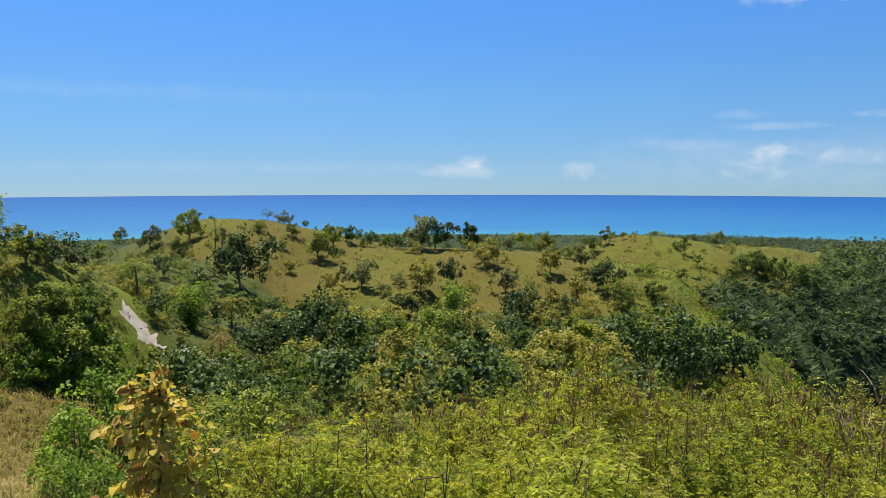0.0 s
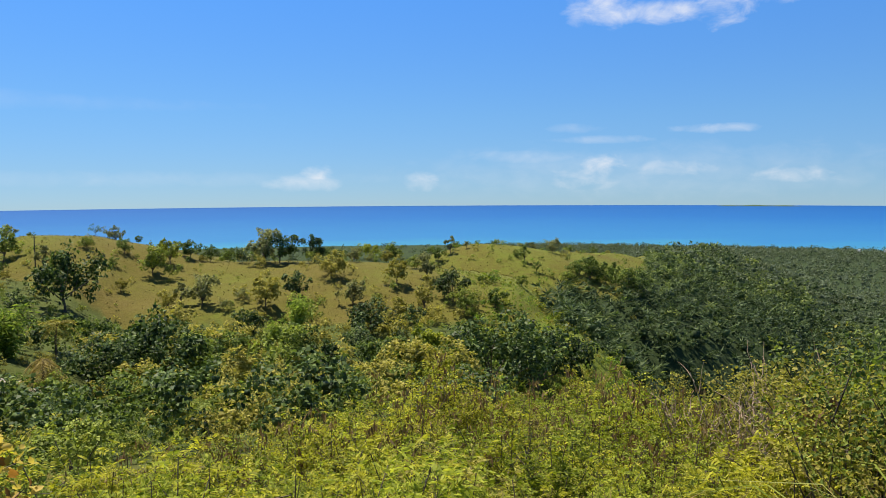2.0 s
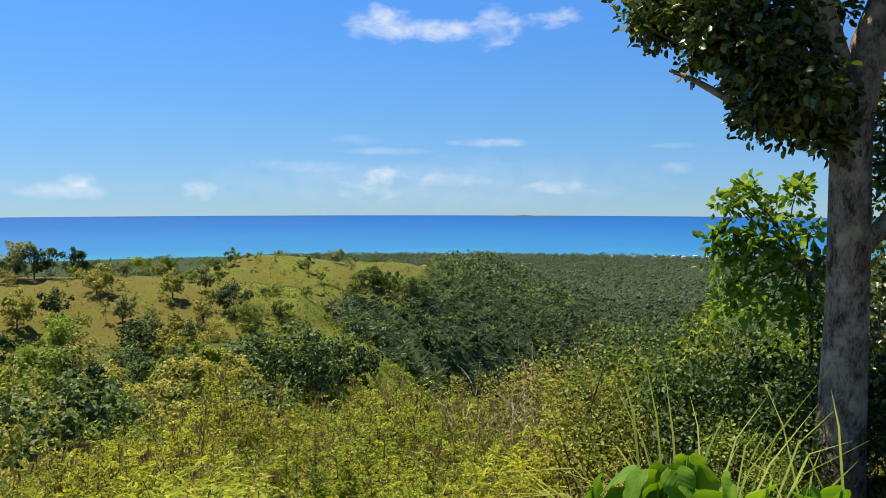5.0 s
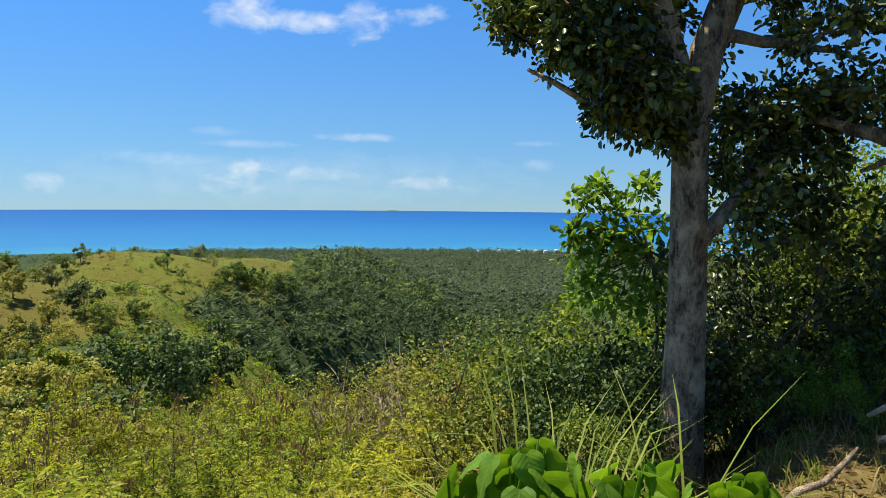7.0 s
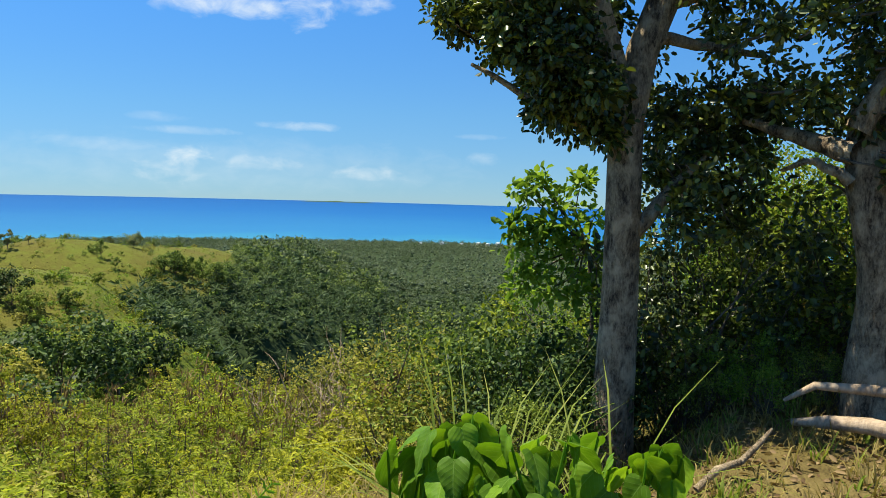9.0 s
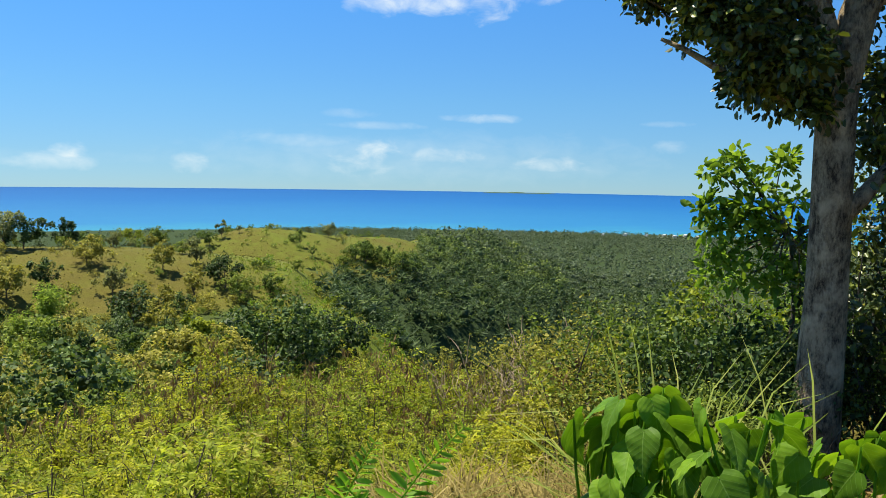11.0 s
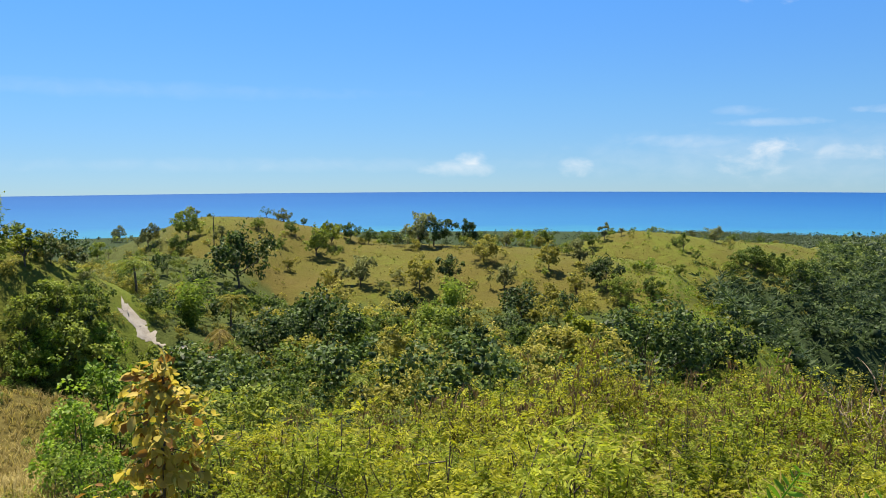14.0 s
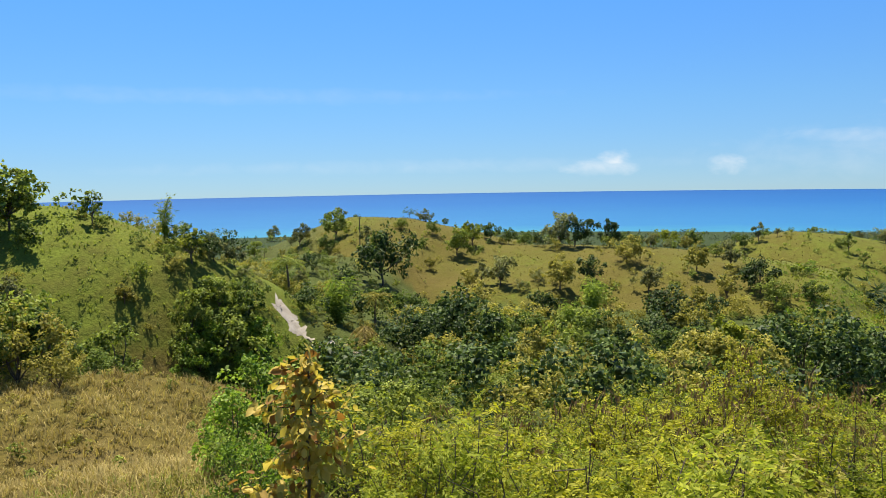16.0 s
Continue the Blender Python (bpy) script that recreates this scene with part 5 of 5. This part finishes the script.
def side_tree():
    """The thick trunk at the far end of the thicket."""
    ob = new("tree")
    base = np.array([*polar_from(VIEW_A, 73.2, 6.4), 0.0])
    base[2] = ground_z(base[0], base[1]) - 0.2
    top = at(72.0, 6.0, 6.4)
    t = np.linspace(0, 1, 10)[:, None]
    trunk = tube(base + (top - base) * t + np.array([[0.07 * math.sin(6 * u), 0.05 * math.sin(9 * u), 0] for u in t[:, 0]]), np.interp(t[:, 0], [0, 0.1, 0.5, 1], [0.28, 0.2, 0.16, 0.14]), 14)
    arms = [limb(at(71.0, 3.0, 6.2), at(63.8, 5.2, 6.6), 0.09, 0.03, 0.06, 8, 8), limb(at(70.8, 1.0, 6.2), at(66.5, 1.8, 6.4), 0.05, 0.015, 0.12, 7, 6), limb(at(71.0, 4.5, 6.2), at(75, 14, 6.2), 0.1, 0.04, 0.08, 7, 8)]
    part("trunk", *trunk, BARK, ob, shade=True)
    for piece in arms:
        part("branch", *piece, BARK, ob, shade=True)
    cs = [at(rng.uniform(62, 80), rng.uniform(5.5, 16), rng.uniform(5.8, 7.6)) for _ in range(30)]
    part("leaves", *near_crown(np.array(cs), rng.uniform(0.2, 0.35, len(cs)), 46, 0.07, 0.3), LEAF["canopy"], ob, kind="stuff")
    return tagged(ob, "old tree with rough pale bark beside the thicket", "tree")


side_tree()


def branchy_sapling():
    """The open sapling beyond the trunk, its leaves in the sun."""
    ob = new("sapling")
    foot = np.array([*polar_from(VIEW_A, 52.5, 7.6), 0.0])
    foot[2] = ground_z(foot[0], foot[1]) - 0.2
    stem = at(53.2, -4.0, 7.6)
    ends = [at(az, el, r) for az, el, r in ((48.2, -0.2, 7.3), (49.4, 0.5, 7.4), (47.6, -2.6, 7.3), (48.8, -3.6, 7.4), (51.0, -1.2, 7.5), (50.2, -2.8, 7.3), (52.0, -3.4, 7.4), (52.6, 0.6, 7.7), (50.8, -4.4, 7.4), (53.6, -2.0, 7.7), (54.6, -4.6, 7.7), (47.9, -4.6, 7.4), (49.2, -6.0, 7.3), (51.4, -6.4, 7.4), (53.4, -6.2, 7.6), (50.2, -7.8, 7.2), (52.4, -8.2, 7.3), (54.2, -7.6, 7.5), (48.4, -7.2, 7.4))]
    part("stem", *limb(foot, stem, 0.03, 0.016, 0.05, 7, 6), TWIG, ob, shade=True)
    for e in ends:
        part("branch", *limb(stem, e, 0.014, 0.004, 0.1, 6, 5), TWIG, ob, shade=True)
    part("leaves", *near_crown(np.array(ends), rng.uniform(0.15, 0.24, len(ends)), 80, 0.088, 0.2), LEAF["bright"], ob, kind="stuff")
    return tagged(ob, "slender open sapling with sunlit green leaves", "sapling")


branchy_sapling()


def dead_shrub(az, r, height):
    """A leafless shrub of pale forked twigs."""
    x, y = polar(az, r)
    ob = new("dead_shrub")
    pieces = []
    for _ in range(11):
        q = rng.uniform(0, 2 * np.pi)
        top = np.array([math.cos(q) * height * 0.45, math.sin(q) * height * 0.45, height * rng.uniform(0.7, 1.0)]) * rng.uniform(0.75, 1.0)
        pieces.append(limb((0, 0, -0.3), top, 0.03, 0.008, 0.1, 7, 5))
        for _ in range(7):
            a = top * rng.uniform(0.45, 0.95)
            pieces.append(limb(a, a + rng.normal(size=3) * 0.28 + np.array([0, 0, 0.25]), 0.011, 0.004, 0.12, 4, 4))
    part("twig", *join(*pieces), PALE_TWIG, ob, shade=True, kind="stuff")
    ob.matrix_basis = place(None, x, y, 1.0)
    return tagged(ob, "leafless pale brown shrub with dry forked twigs", "shrub", "dead shrubs")


for az, r, top in ((38.2, 16.5, -11.0), (36.4, 17.0, -10.9), (34.6, 18.0, -11.6), (41.2, 12.4, -10.9), (31.4, 19.0, -12.9)):
    dead_shrub(az, r, EYE + r * math.tan(radians(top)) - ground_z(*polar(az, r)))

# ---- the plants at the camera's feet ----


def heart_mesh(name, length, width, curl):
    """A broad heart-shaped leaf, folded along the midrib and drooping at the tip; it lies along +y."""
    rows = 19
    t = np.linspace(0, 1, rows)
    half = width / 2 * np.clip(np.sin(np.pi * t ** 0.52) ** 0.85 * (1.1 - 0.3 * t), 0, 1)
    half[0] = width * 0.2
    back = -0.09 * length * (1 - smooth(t, 0, 0.35))
    z = -curl * length * t ** 2
    cols = np.array((-1, -0.8, -0.5, -0.2, 0, 0.2, 0.5, 0.8, 1))
    k = len(cols)
    C, I = np.meshgrid(cols, np.arange(rows))
    side = np.abs(C)
    fold = 0.3 * half[:, None] * side - 0.24 * half[:, None] * side ** 2.6 + 0.02 * length * np.sin(I * 1.1 + C * 3) * side
    vs = np.stack([half[:, None] * C, t[:, None] * length + back[:, None] * side ** 1.5, z[:, None] + fold], -1).reshape(-1, 3)
    i, c = np.meshgrid(np.arange(rows - 1), np.arange(k - 1), indexing="ij")
    fs = np.stack([i * k + c, i * k + c + 1, (i + 1) * k + c + 1, (i + 1) * k + c], -1).reshape(-1, 4)
    return mesh_of(name, vs, fs, HEART, True)


HEARTS = [heart_mesh("leaf", 0.24, 0.205, 0.3), heart_mesh("leaf", 0.22, 0.175, 0.42), heart_mesh("leaf", 0.18, 0.14, 0.2)]


def heart_plant(az, r, top, leaves, spread=0.16):
    """A stand of stalks with large hanging leaves."""
    x, y = polar_from(VIEW_B, az, r)
    ground = ground_z(x, y)
    ob = new("broadleaf_plant")
    ob.location = (x, y, ground)
    stalks = []
    h = top - 0.015 - ground
    for i in range(int(leaves * 1.8)):
        q = rng.uniform(0, 2 * np.pi)
        tier = rng.uniform(0.3, 1.04) ** 0.62
        out = spread * rng.uniform(0.25, 1.0)
        tip = np.array([np.cos(q) * out, np.sin(q) * out, h * tier])
        stalks.append(limb((rng.normal() * 0.05, rng.normal() * 0.05, -0.05), tip, 0.008, 0.004, 0.08, 6, 5))
        leaf = new("leaf", HEARTS[int(rng.integers(3))])
        leaf.parent = ob
        facing = math.degrees(q) - 90 + rng.uniform(-35, 35)
        leaf.matrix_basis = pose(*tip, rng.uniform(-84, -24), rng.uniform(-34, 34), facing) @ Matrix.Scale(rng.uniform(0.42, 0.76), 4)
    part("stalk", *join(*stalks), LEAF["vine"], ob, shade=True, kind="stuff")
    return tagged(ob, "leafy plant with large light green heart-shaped leaves", "plant", "broadleaf plants by the path")


for az, r, top, leaves in ((42.2, 2.25, 0.88, 12), (43.8, 2.2, 0.92, 14), (45.2, 2.1, 0.86, 9), (43.2, 1.95, 0.74, 9), (48.4, 2.05, 0.92, 13), (50.6, 2.05, 0.96, 15), (49.6, 1.75, 0.72, 9), (56.4, 2.25, 0.9, 14), (58.4, 2.3, 0.86, 12)):
    heart_plant(az, r, top, leaves)


def fern(az, r, top_el, lean, out):
    """Slanting fronds with paired narrow leaflets on thin upright stalks."""
    x, y = polar_from(VIEW_B, az, r)
    ob = new("fern")
    g = ground_z(x, y)
    ob.location = (x, y, g)
    top = EYE + r * math.tan(radians(top_el)) - g
    for q, h, reach in ((lean, top, out), (lean + 150, top - 0.09, out * 0.9), (lean - 80, top - 0.13, out * 0.7)):
        d = np.array([math.sin(radians(q)), math.cos(radians(q)), 0])
        t = np.linspace(0, 1, 16)
        side_way = np.where(t > 0.78, ((t - 0.78) / 0.22) ** 1.25, 0.0)
        pts = d * (reach * side_way)[:, None] + np.array([0, 0, 1.0]) * np.interp(t, [0, 0.78, 1.0], [-0.02, h - 0.15, h])[:, None]
        rib = tube(pts, 0.0045 * (1 - 0.7 * t), 5)
        s = np.repeat(np.linspace(0.79, 1.0, 13), 2)
        p = np.stack([np.interp(s, t, pts[:, k]) for k in range(3)], 1)
        tang = unit(np.gradient(pts, axis=0))
        tg = np.stack([np.interp(s, t, tang[:, k]) for k in range(3)], 1)
        flank = unit(np.cross(tg, np.array([0.5, 0.8, 0.25]))) * np.tile([1, -1], 13)[:, None]
        ax = unit(flank + tg * 0.5 + rng.normal(size=p.shape) * 0.08)
        size = 0.056 * (1.05 - 0.75 * (s - 0.79) / 0.21)
        part("frond", *join(rib, round_leaves(p, ax, size, size * 0.3, 0.1)), LEAF["vine"], ob)
    return tagged(ob, "light green fern with slanting paired leaflets", "fern", "ferns by the path")


fern(25.2, 1.4, -21.0, 117, 0.12)
fern(20.6, 1.45, -22.0, 110, 0.07)


def blades(base, length, width, lean, droop):
    """Grass blades: narrow strips of four joints that bend over."""
    n = len(base)
    q = rng.uniform(0, 2 * np.pi, n)
    d = np.stack([np.cos(q), np.sin(q), np.zeros(n)], 1)
    s = np.stack([-np.sin(q), np.cos(q), np.zeros(n)], 1)
    length, width = np.broadcast_to(length, n)[:, None], np.broadcast_to(width, n)[:, None]
    lean, droop = rng.uniform(0.3, 1.0, (n, 1)) * lean, rng.uniform(0.2, 1.0, (n, 1)) * droop
    rows = []
    for u, w in ((0, 0.8), (0.35, 1.0), (0.7, 0.7), (1.0, 0.05)):
        c = base + d * length * (lean * u + droop * 0.55 * u * u) + np.array([0, 0, 1.0]) * length * (u * (1 - lean * 0.3) - droop * 0.75 * u ** 3)
        rows += [c - s * width * w / 2, c + s * width * w / 2]
    v = np.stack(rows, 1).reshape(-1, 3)
    k = np.arange(n)[:, None] * 8
    f = np.concatenate([k + np.array(p) for p in ((0, 1, 3, 2), (2, 3, 5, 4), (4, 5, 7, 6))])
    return v, f


def on_ground(az, r):
    x, y = r * np.sin(np.radians(az)), r * np.cos(np.radians(az))
    return np.stack([x, y, land(x, y) - 0.02], 1)


def grass(name, n, az0, az1, r0, r1, length, width, mat, label, lean=0.35, droop=0.7, tuft=7):
    c = on_ground(rng.uniform(az0, az1, n // tuft), np.sqrt(rng.uniform(r0 ** 2, r1 ** 2, n // tuft)))
    b = np.repeat(c, tuft, 0)
    b[:, :2] += rng.normal(size=(len(b), 2)) * length * 0.12
    v, f = blades(b, length * rng.uniform(0.45, 1.2, len(b)), width * rng.uniform(0.6, 1.3, len(b)), lean, droop)
    tagged(new(name, mesh_of(name, v, f, mat)), label, "grass", kind="stuff")


grass("dry_grass", 6000, 22, 47, 3.4, 8.4, 0.6, 0.011, STRAW, "pale dry grass at the edge of the slope")
grass("dry_grass", 4600, 25, 45, 3.8, 8.2, 0.8, 0.012, STRAW, "long arching straw at the edge of the slope", 0.5, 1.1)
grass("green_grass", 4200, -46, 48, 3.0, 9.0, 0.5, 0.011, BLADE, "green and yellow grass at the edge of the slope")
grass("dry_grass", 15000, -48, -24, 8.0, 50, 0.8, 0.035, STRAW, "tall brown grass covering the near slope", 0.4, 0.9, tuft=9)
grass("dry_grass", 9000, -48, -15, 7.0, 32, 0.6, 0.03, STRAW, "dry brown grass on the slope", tuft=9)
grass("green_grass", 6000, -48, -13, 6.0, 26, 0.6, 0.028, BLADE, "green grass among the dry grass", tuft=9)
grass("dry_grass", 9000, -47, -25, 28, 70, 0.36, 0.045, STRAW, "long dry grass on the slope below", tuft=9)
grass("hill_grass", 9000, -22, 17, 150, 262, 0.42, 0.14, TUSSOCK, "olive tussock grass on the ridge", tuft=5)
grass("hill_grass", 8000, 9, 27, 230, 430, 0.5, 0.2, TUSSOCK, "olive tussock grass on the far knolls", tuft=5)
grass("green_grass", 9000, 13, 27, 95, 230, 0.75, 0.13, BLADE, "rank green grass on the spur", tuft=6)
grass("green_grass", 9000, -48, -28, 75, 135, 0.6, 0.1, BLADE, "fresh grass on the green hill", tuft=5)
grass("green_grass", 1600, 57, 95, 3.4, 8.0, 0.22, 0.012, BLADE, "thin green weeds round the fallen branches")
grass("dry_grass", 3600, 56, 95, 2.5, 7.5, 0.22, 0.01, STRAW, "dry grass round the fallen branches")


def leaf_litter():
    n = 3200
    c = on_ground(rng.uniform(55, 96, n), np.sqrt(rng.uniform(2.6 ** 2, 7.5 ** 2, n))) + np.array([0, 0, 0.03])
    ax = unit(rng.normal(size=(n, 3)) * np.array([1, 1, 0.25]))
    tagged(new("leaf_litter", mesh_of("leaf_litter", *round_leaves(c, ax, rng.uniform(0.03, 0.075, n), 0.03, 0.2), POD)), "dry brown fallen leaves on bare ground", "leaves", kind="stuff")


leaf_litter()


def tall_grass(az, r, length, count, mat=None):
    c = on_ground(np.array([az]), np.array([r])) + np.array((*(VIEW_A if az > 30 else (0, 0)), 0))
    b = np.repeat(c, count, 0) + rng.normal(size=(count, 3)) * np.array([0.05, 0.05, 0])
    v, f = blades(b, length * rng.uniform(0.55, 1.1, count), 0.013 * rng.uniform(0.6, 1.2, count), 0.36, 1.15)
    ob = new("grass_clump", mesh_of("grass_clump", v, f, mat or BLADE))
    tagged(ob, "clump of tall arching green grass", "grass", "tall grass clumps")


for az, r, length, count in ((44.8, 3.1, 1.75, 64), (45.9, 3.2, 1.7, 48), (48.6, 3.1, 1.7, 22), (49.8, 3.0, 1.45, 20), (51.6, 3.1, 1.5, 12), (54.2, 3.4, 1.45, 13), (55.6, 3.6, 1.35, 10), (57.2, 3.8, 1.5, 7), (43.2, 3.0, 1.2, 20), (-27.5, 4.2, 1.35, 26), (-31.5, 4.0, 1.3, 26), (-36.5, 3.8, 1.25, 24), (-23.5, 4.5, 1.3, 22), (-40.0, 3.8, 1.3, 24), (-19.0, 4.4, 1.05, 18), (-29.4, 4.4, 1.3, 20), (-25.4, 4.8, 1.4, 18), (-34.0, 4.4, 1.3, 20)):
    tall_grass(az, r, length, count)


# ---- fallen branches on the bare ground ----
def fallen(points, radii, label):
    ob = new("fallen_branch", mesh_of("fallen_branch", *tube(points, radii, 9), PALE_TWIG if "pale" in label else BARK, True))
    return tagged(ob, label, "branch", "fallen branches")


def lying(az, r, lift):
    x, y = polar_from(VIEW_A, az, r)
    return (x, y, ground_z(x, y) + lift)


fallen([lying(62.2, 4.4, 0.05), lying(63.6, 4.5, 0.1), lying(65.2, 4.6, 0.11), lying(66.4, 4.75, 0.2), lying(67.1, 4.8, 0.28)], [0.022, 0.024, 0.02, 0.017, 0.009], "bare grey crooked branch lying on the ground")
fallen([lying(68.2, 5.9, 0.07), lying(70.5, 5.85, 0.12), lying(73, 5.8, 0.15), lying(77, 5.6, 0.17)], [0.025, 0.05, 0.06, 0.065], "pale weathered log lying on the ground")
fallen([lying(67.6, 6.0, 0.2), lying(69.5, 6.0, 0.34), lying(72.5, 6.0, 0.36), lying(76, 5.9, 0.4)], [0.015, 0.03, 0.04, 0.045], "pale weathered log lying on the ground")


# ---- small things far off ----
def dirt_track():
    line = np.array([p[:2] for p in TRACK_LINE])
    t = np.linspace(0, len(line) - 1, 120)
    c = np.stack([np.interp(t, np.arange(len(line)), line[:, k]) for k in (0, 1)], 1)
    d = unit(np.gradient(c, axis=0))
    s = np.stack([-d[:, 1], d[:, 0]], 1)
    vs = []
    for i, (p, q) in enumerate(zip(c, s)):
        for k in (-1, -0.4, 0.4, 1):
            x, y = p + q * k * ((1.45 if i < 52 else 0.45) + 0.3 * math.sin(i * 0.23 + 2 * k) + 0.3 * math.sin(i * 0.51 + k) + 0.15 * math.sin(i * 1.3 + 2 * k))
            vs.append((x, y, ground_z(x, y) + (0.12 if abs(k) < 0.9 else 0.02)))
    fs = [(i * 4 + k, i * 4 + k + 1, i * 4 + k + 5, i * 4 + k + 4) for i in range(119) for k in range(3)]
    tagged(new("road", mesh_of("road", vs, fs, DIRT, True)), "pale washed-out dirt track winding through the valley", "track", kind="structure")


dirt_track()


def pole():
    x, y, r = on_slope(-16.8, -5.2, 120)
    ob = new("utility_pole")
    part("post", *tube([(0, 0, -0.5), (0, 0, 4), (0.02, 0, 8.4)], [0.16, 0.14, 0.11], 8), TWIG, ob, shade=True)
    part("crossarm", *tube([(-0.7, 0, 7.8), (0.7, 0, 7.8)], [0.06, 0.06], 6), TWIG, ob, shade=True)
    ob.matrix_basis = place(None, x, y, 1.0, 20)
    tagged(ob, "weathered wooden utility pole on the ridge", "pole")


pole()
ROOF = plain_material("metal_roof", (0.32, 0.33, 0.35), (0.5, 0.51, 0.53), 0.8, 0.4)
WALL = plain_material("hut_wall", (0.5, 0.47, 0.42), (0.66, 0.63, 0.57), 0.8, 0.9)


def hut(az, r, w, group="distant houses", lift=0.0):
    x, y = polar(az, r)
    ob = new("house")
    h = w * 0.42
    box = [(sx * w / 2, sy * w * 0.35, z) for z in (-1.5, h) for sx, sy in ((-1, -1), (1, -1), (1, 1), (-1, 1))]
    part("wall", box, [(0, 1, 5, 4), (1, 2, 6, 5), (2, 3, 7, 6), (3, 0, 4, 7)], WALL, ob)
    e = 0.3
    rv = [(-w / 2 - e, -w * 0.35 - e, h - 0.1), (w / 2 + e, -w * 0.35 - e, h - 0.1), (w / 2 + e, 0, h + w * 0.2), (-w / 2 - e, 0, h + w * 0.2), (-w / 2 - e, w * 0.35 + e, h - 0.1), (w / 2 + e, w * 0.35 + e, h - 0.1)]
    rv += [(a, b, c - 0.08) for a, b, c in rv]
    part("roof", rv, [(0, 1, 2, 3), (3, 2, 5, 4), (6, 9, 8, 7), (9, 10, 11, 8), (0, 6, 7, 1), (4, 5, 11, 10), (0, 3, 9, 6), (3, 4, 10, 9), (1, 7, 8, 2), (2, 8, 11, 5)], ROOF, ob)
    ob.matrix_basis = pose(x, y, ground_z(x, y) + lift, 0, 0, rng.uniform(-30, 30))
    tagged(ob, "small pale house with a light metal roof", "house", group)


hut(28.7, 606, 3.2)
for az, r, w in ((40.5, 1380, 6), (42.1, 1400, 7), (43.6, 1390, 6), (44.9, 1400, 8), (45.6, 1395, 7), (46.4, 1410, 9), (47.2, 1400, 7), (48.0, 1405, 8), (39.2, 660, 3), (57.2, 330, 7), (58.4, 345, 8)):
    hut(az, r, w, lift=3.0 if r > 1000 else 1.0)


def headland(name, az0, az1, r, high, label):
    """A low wooded island or headland far out."""
    azs = np.linspace(az0, az1, 40)
    vs, fs = [], []
    for i, a in enumerate(azs):
        u = i / 39
        h = high * (math.sin(math.pi * u) ** 0.5) * (0.75 + 0.25 * math.sin(u * 17))
        for rr, z in ((r - 60, SEA - 1), (r - 30, SEA + h * 0.7), (r, SEA + h), (r + 60, SEA - 1)):
            vs.append((*polar(float(a), rr), z))
    for i in range(39):
        for k in range(3):
            fs.append((i * 4 + k, i * 4 + k + 1, i * 4 + k + 5, i * 4 + k + 4))
    tagged(new(name, mesh_of(name, vs, fs, LEAF["forest"], True)), label, "land", kind="structure")


headland("headland_1", 46.6, 50.5, 1750, 9, "low wooded headland beyond the coastal town")
headland("island_1", 31.5, 37.0, 4700, 7, "flat distant island on the horizon")
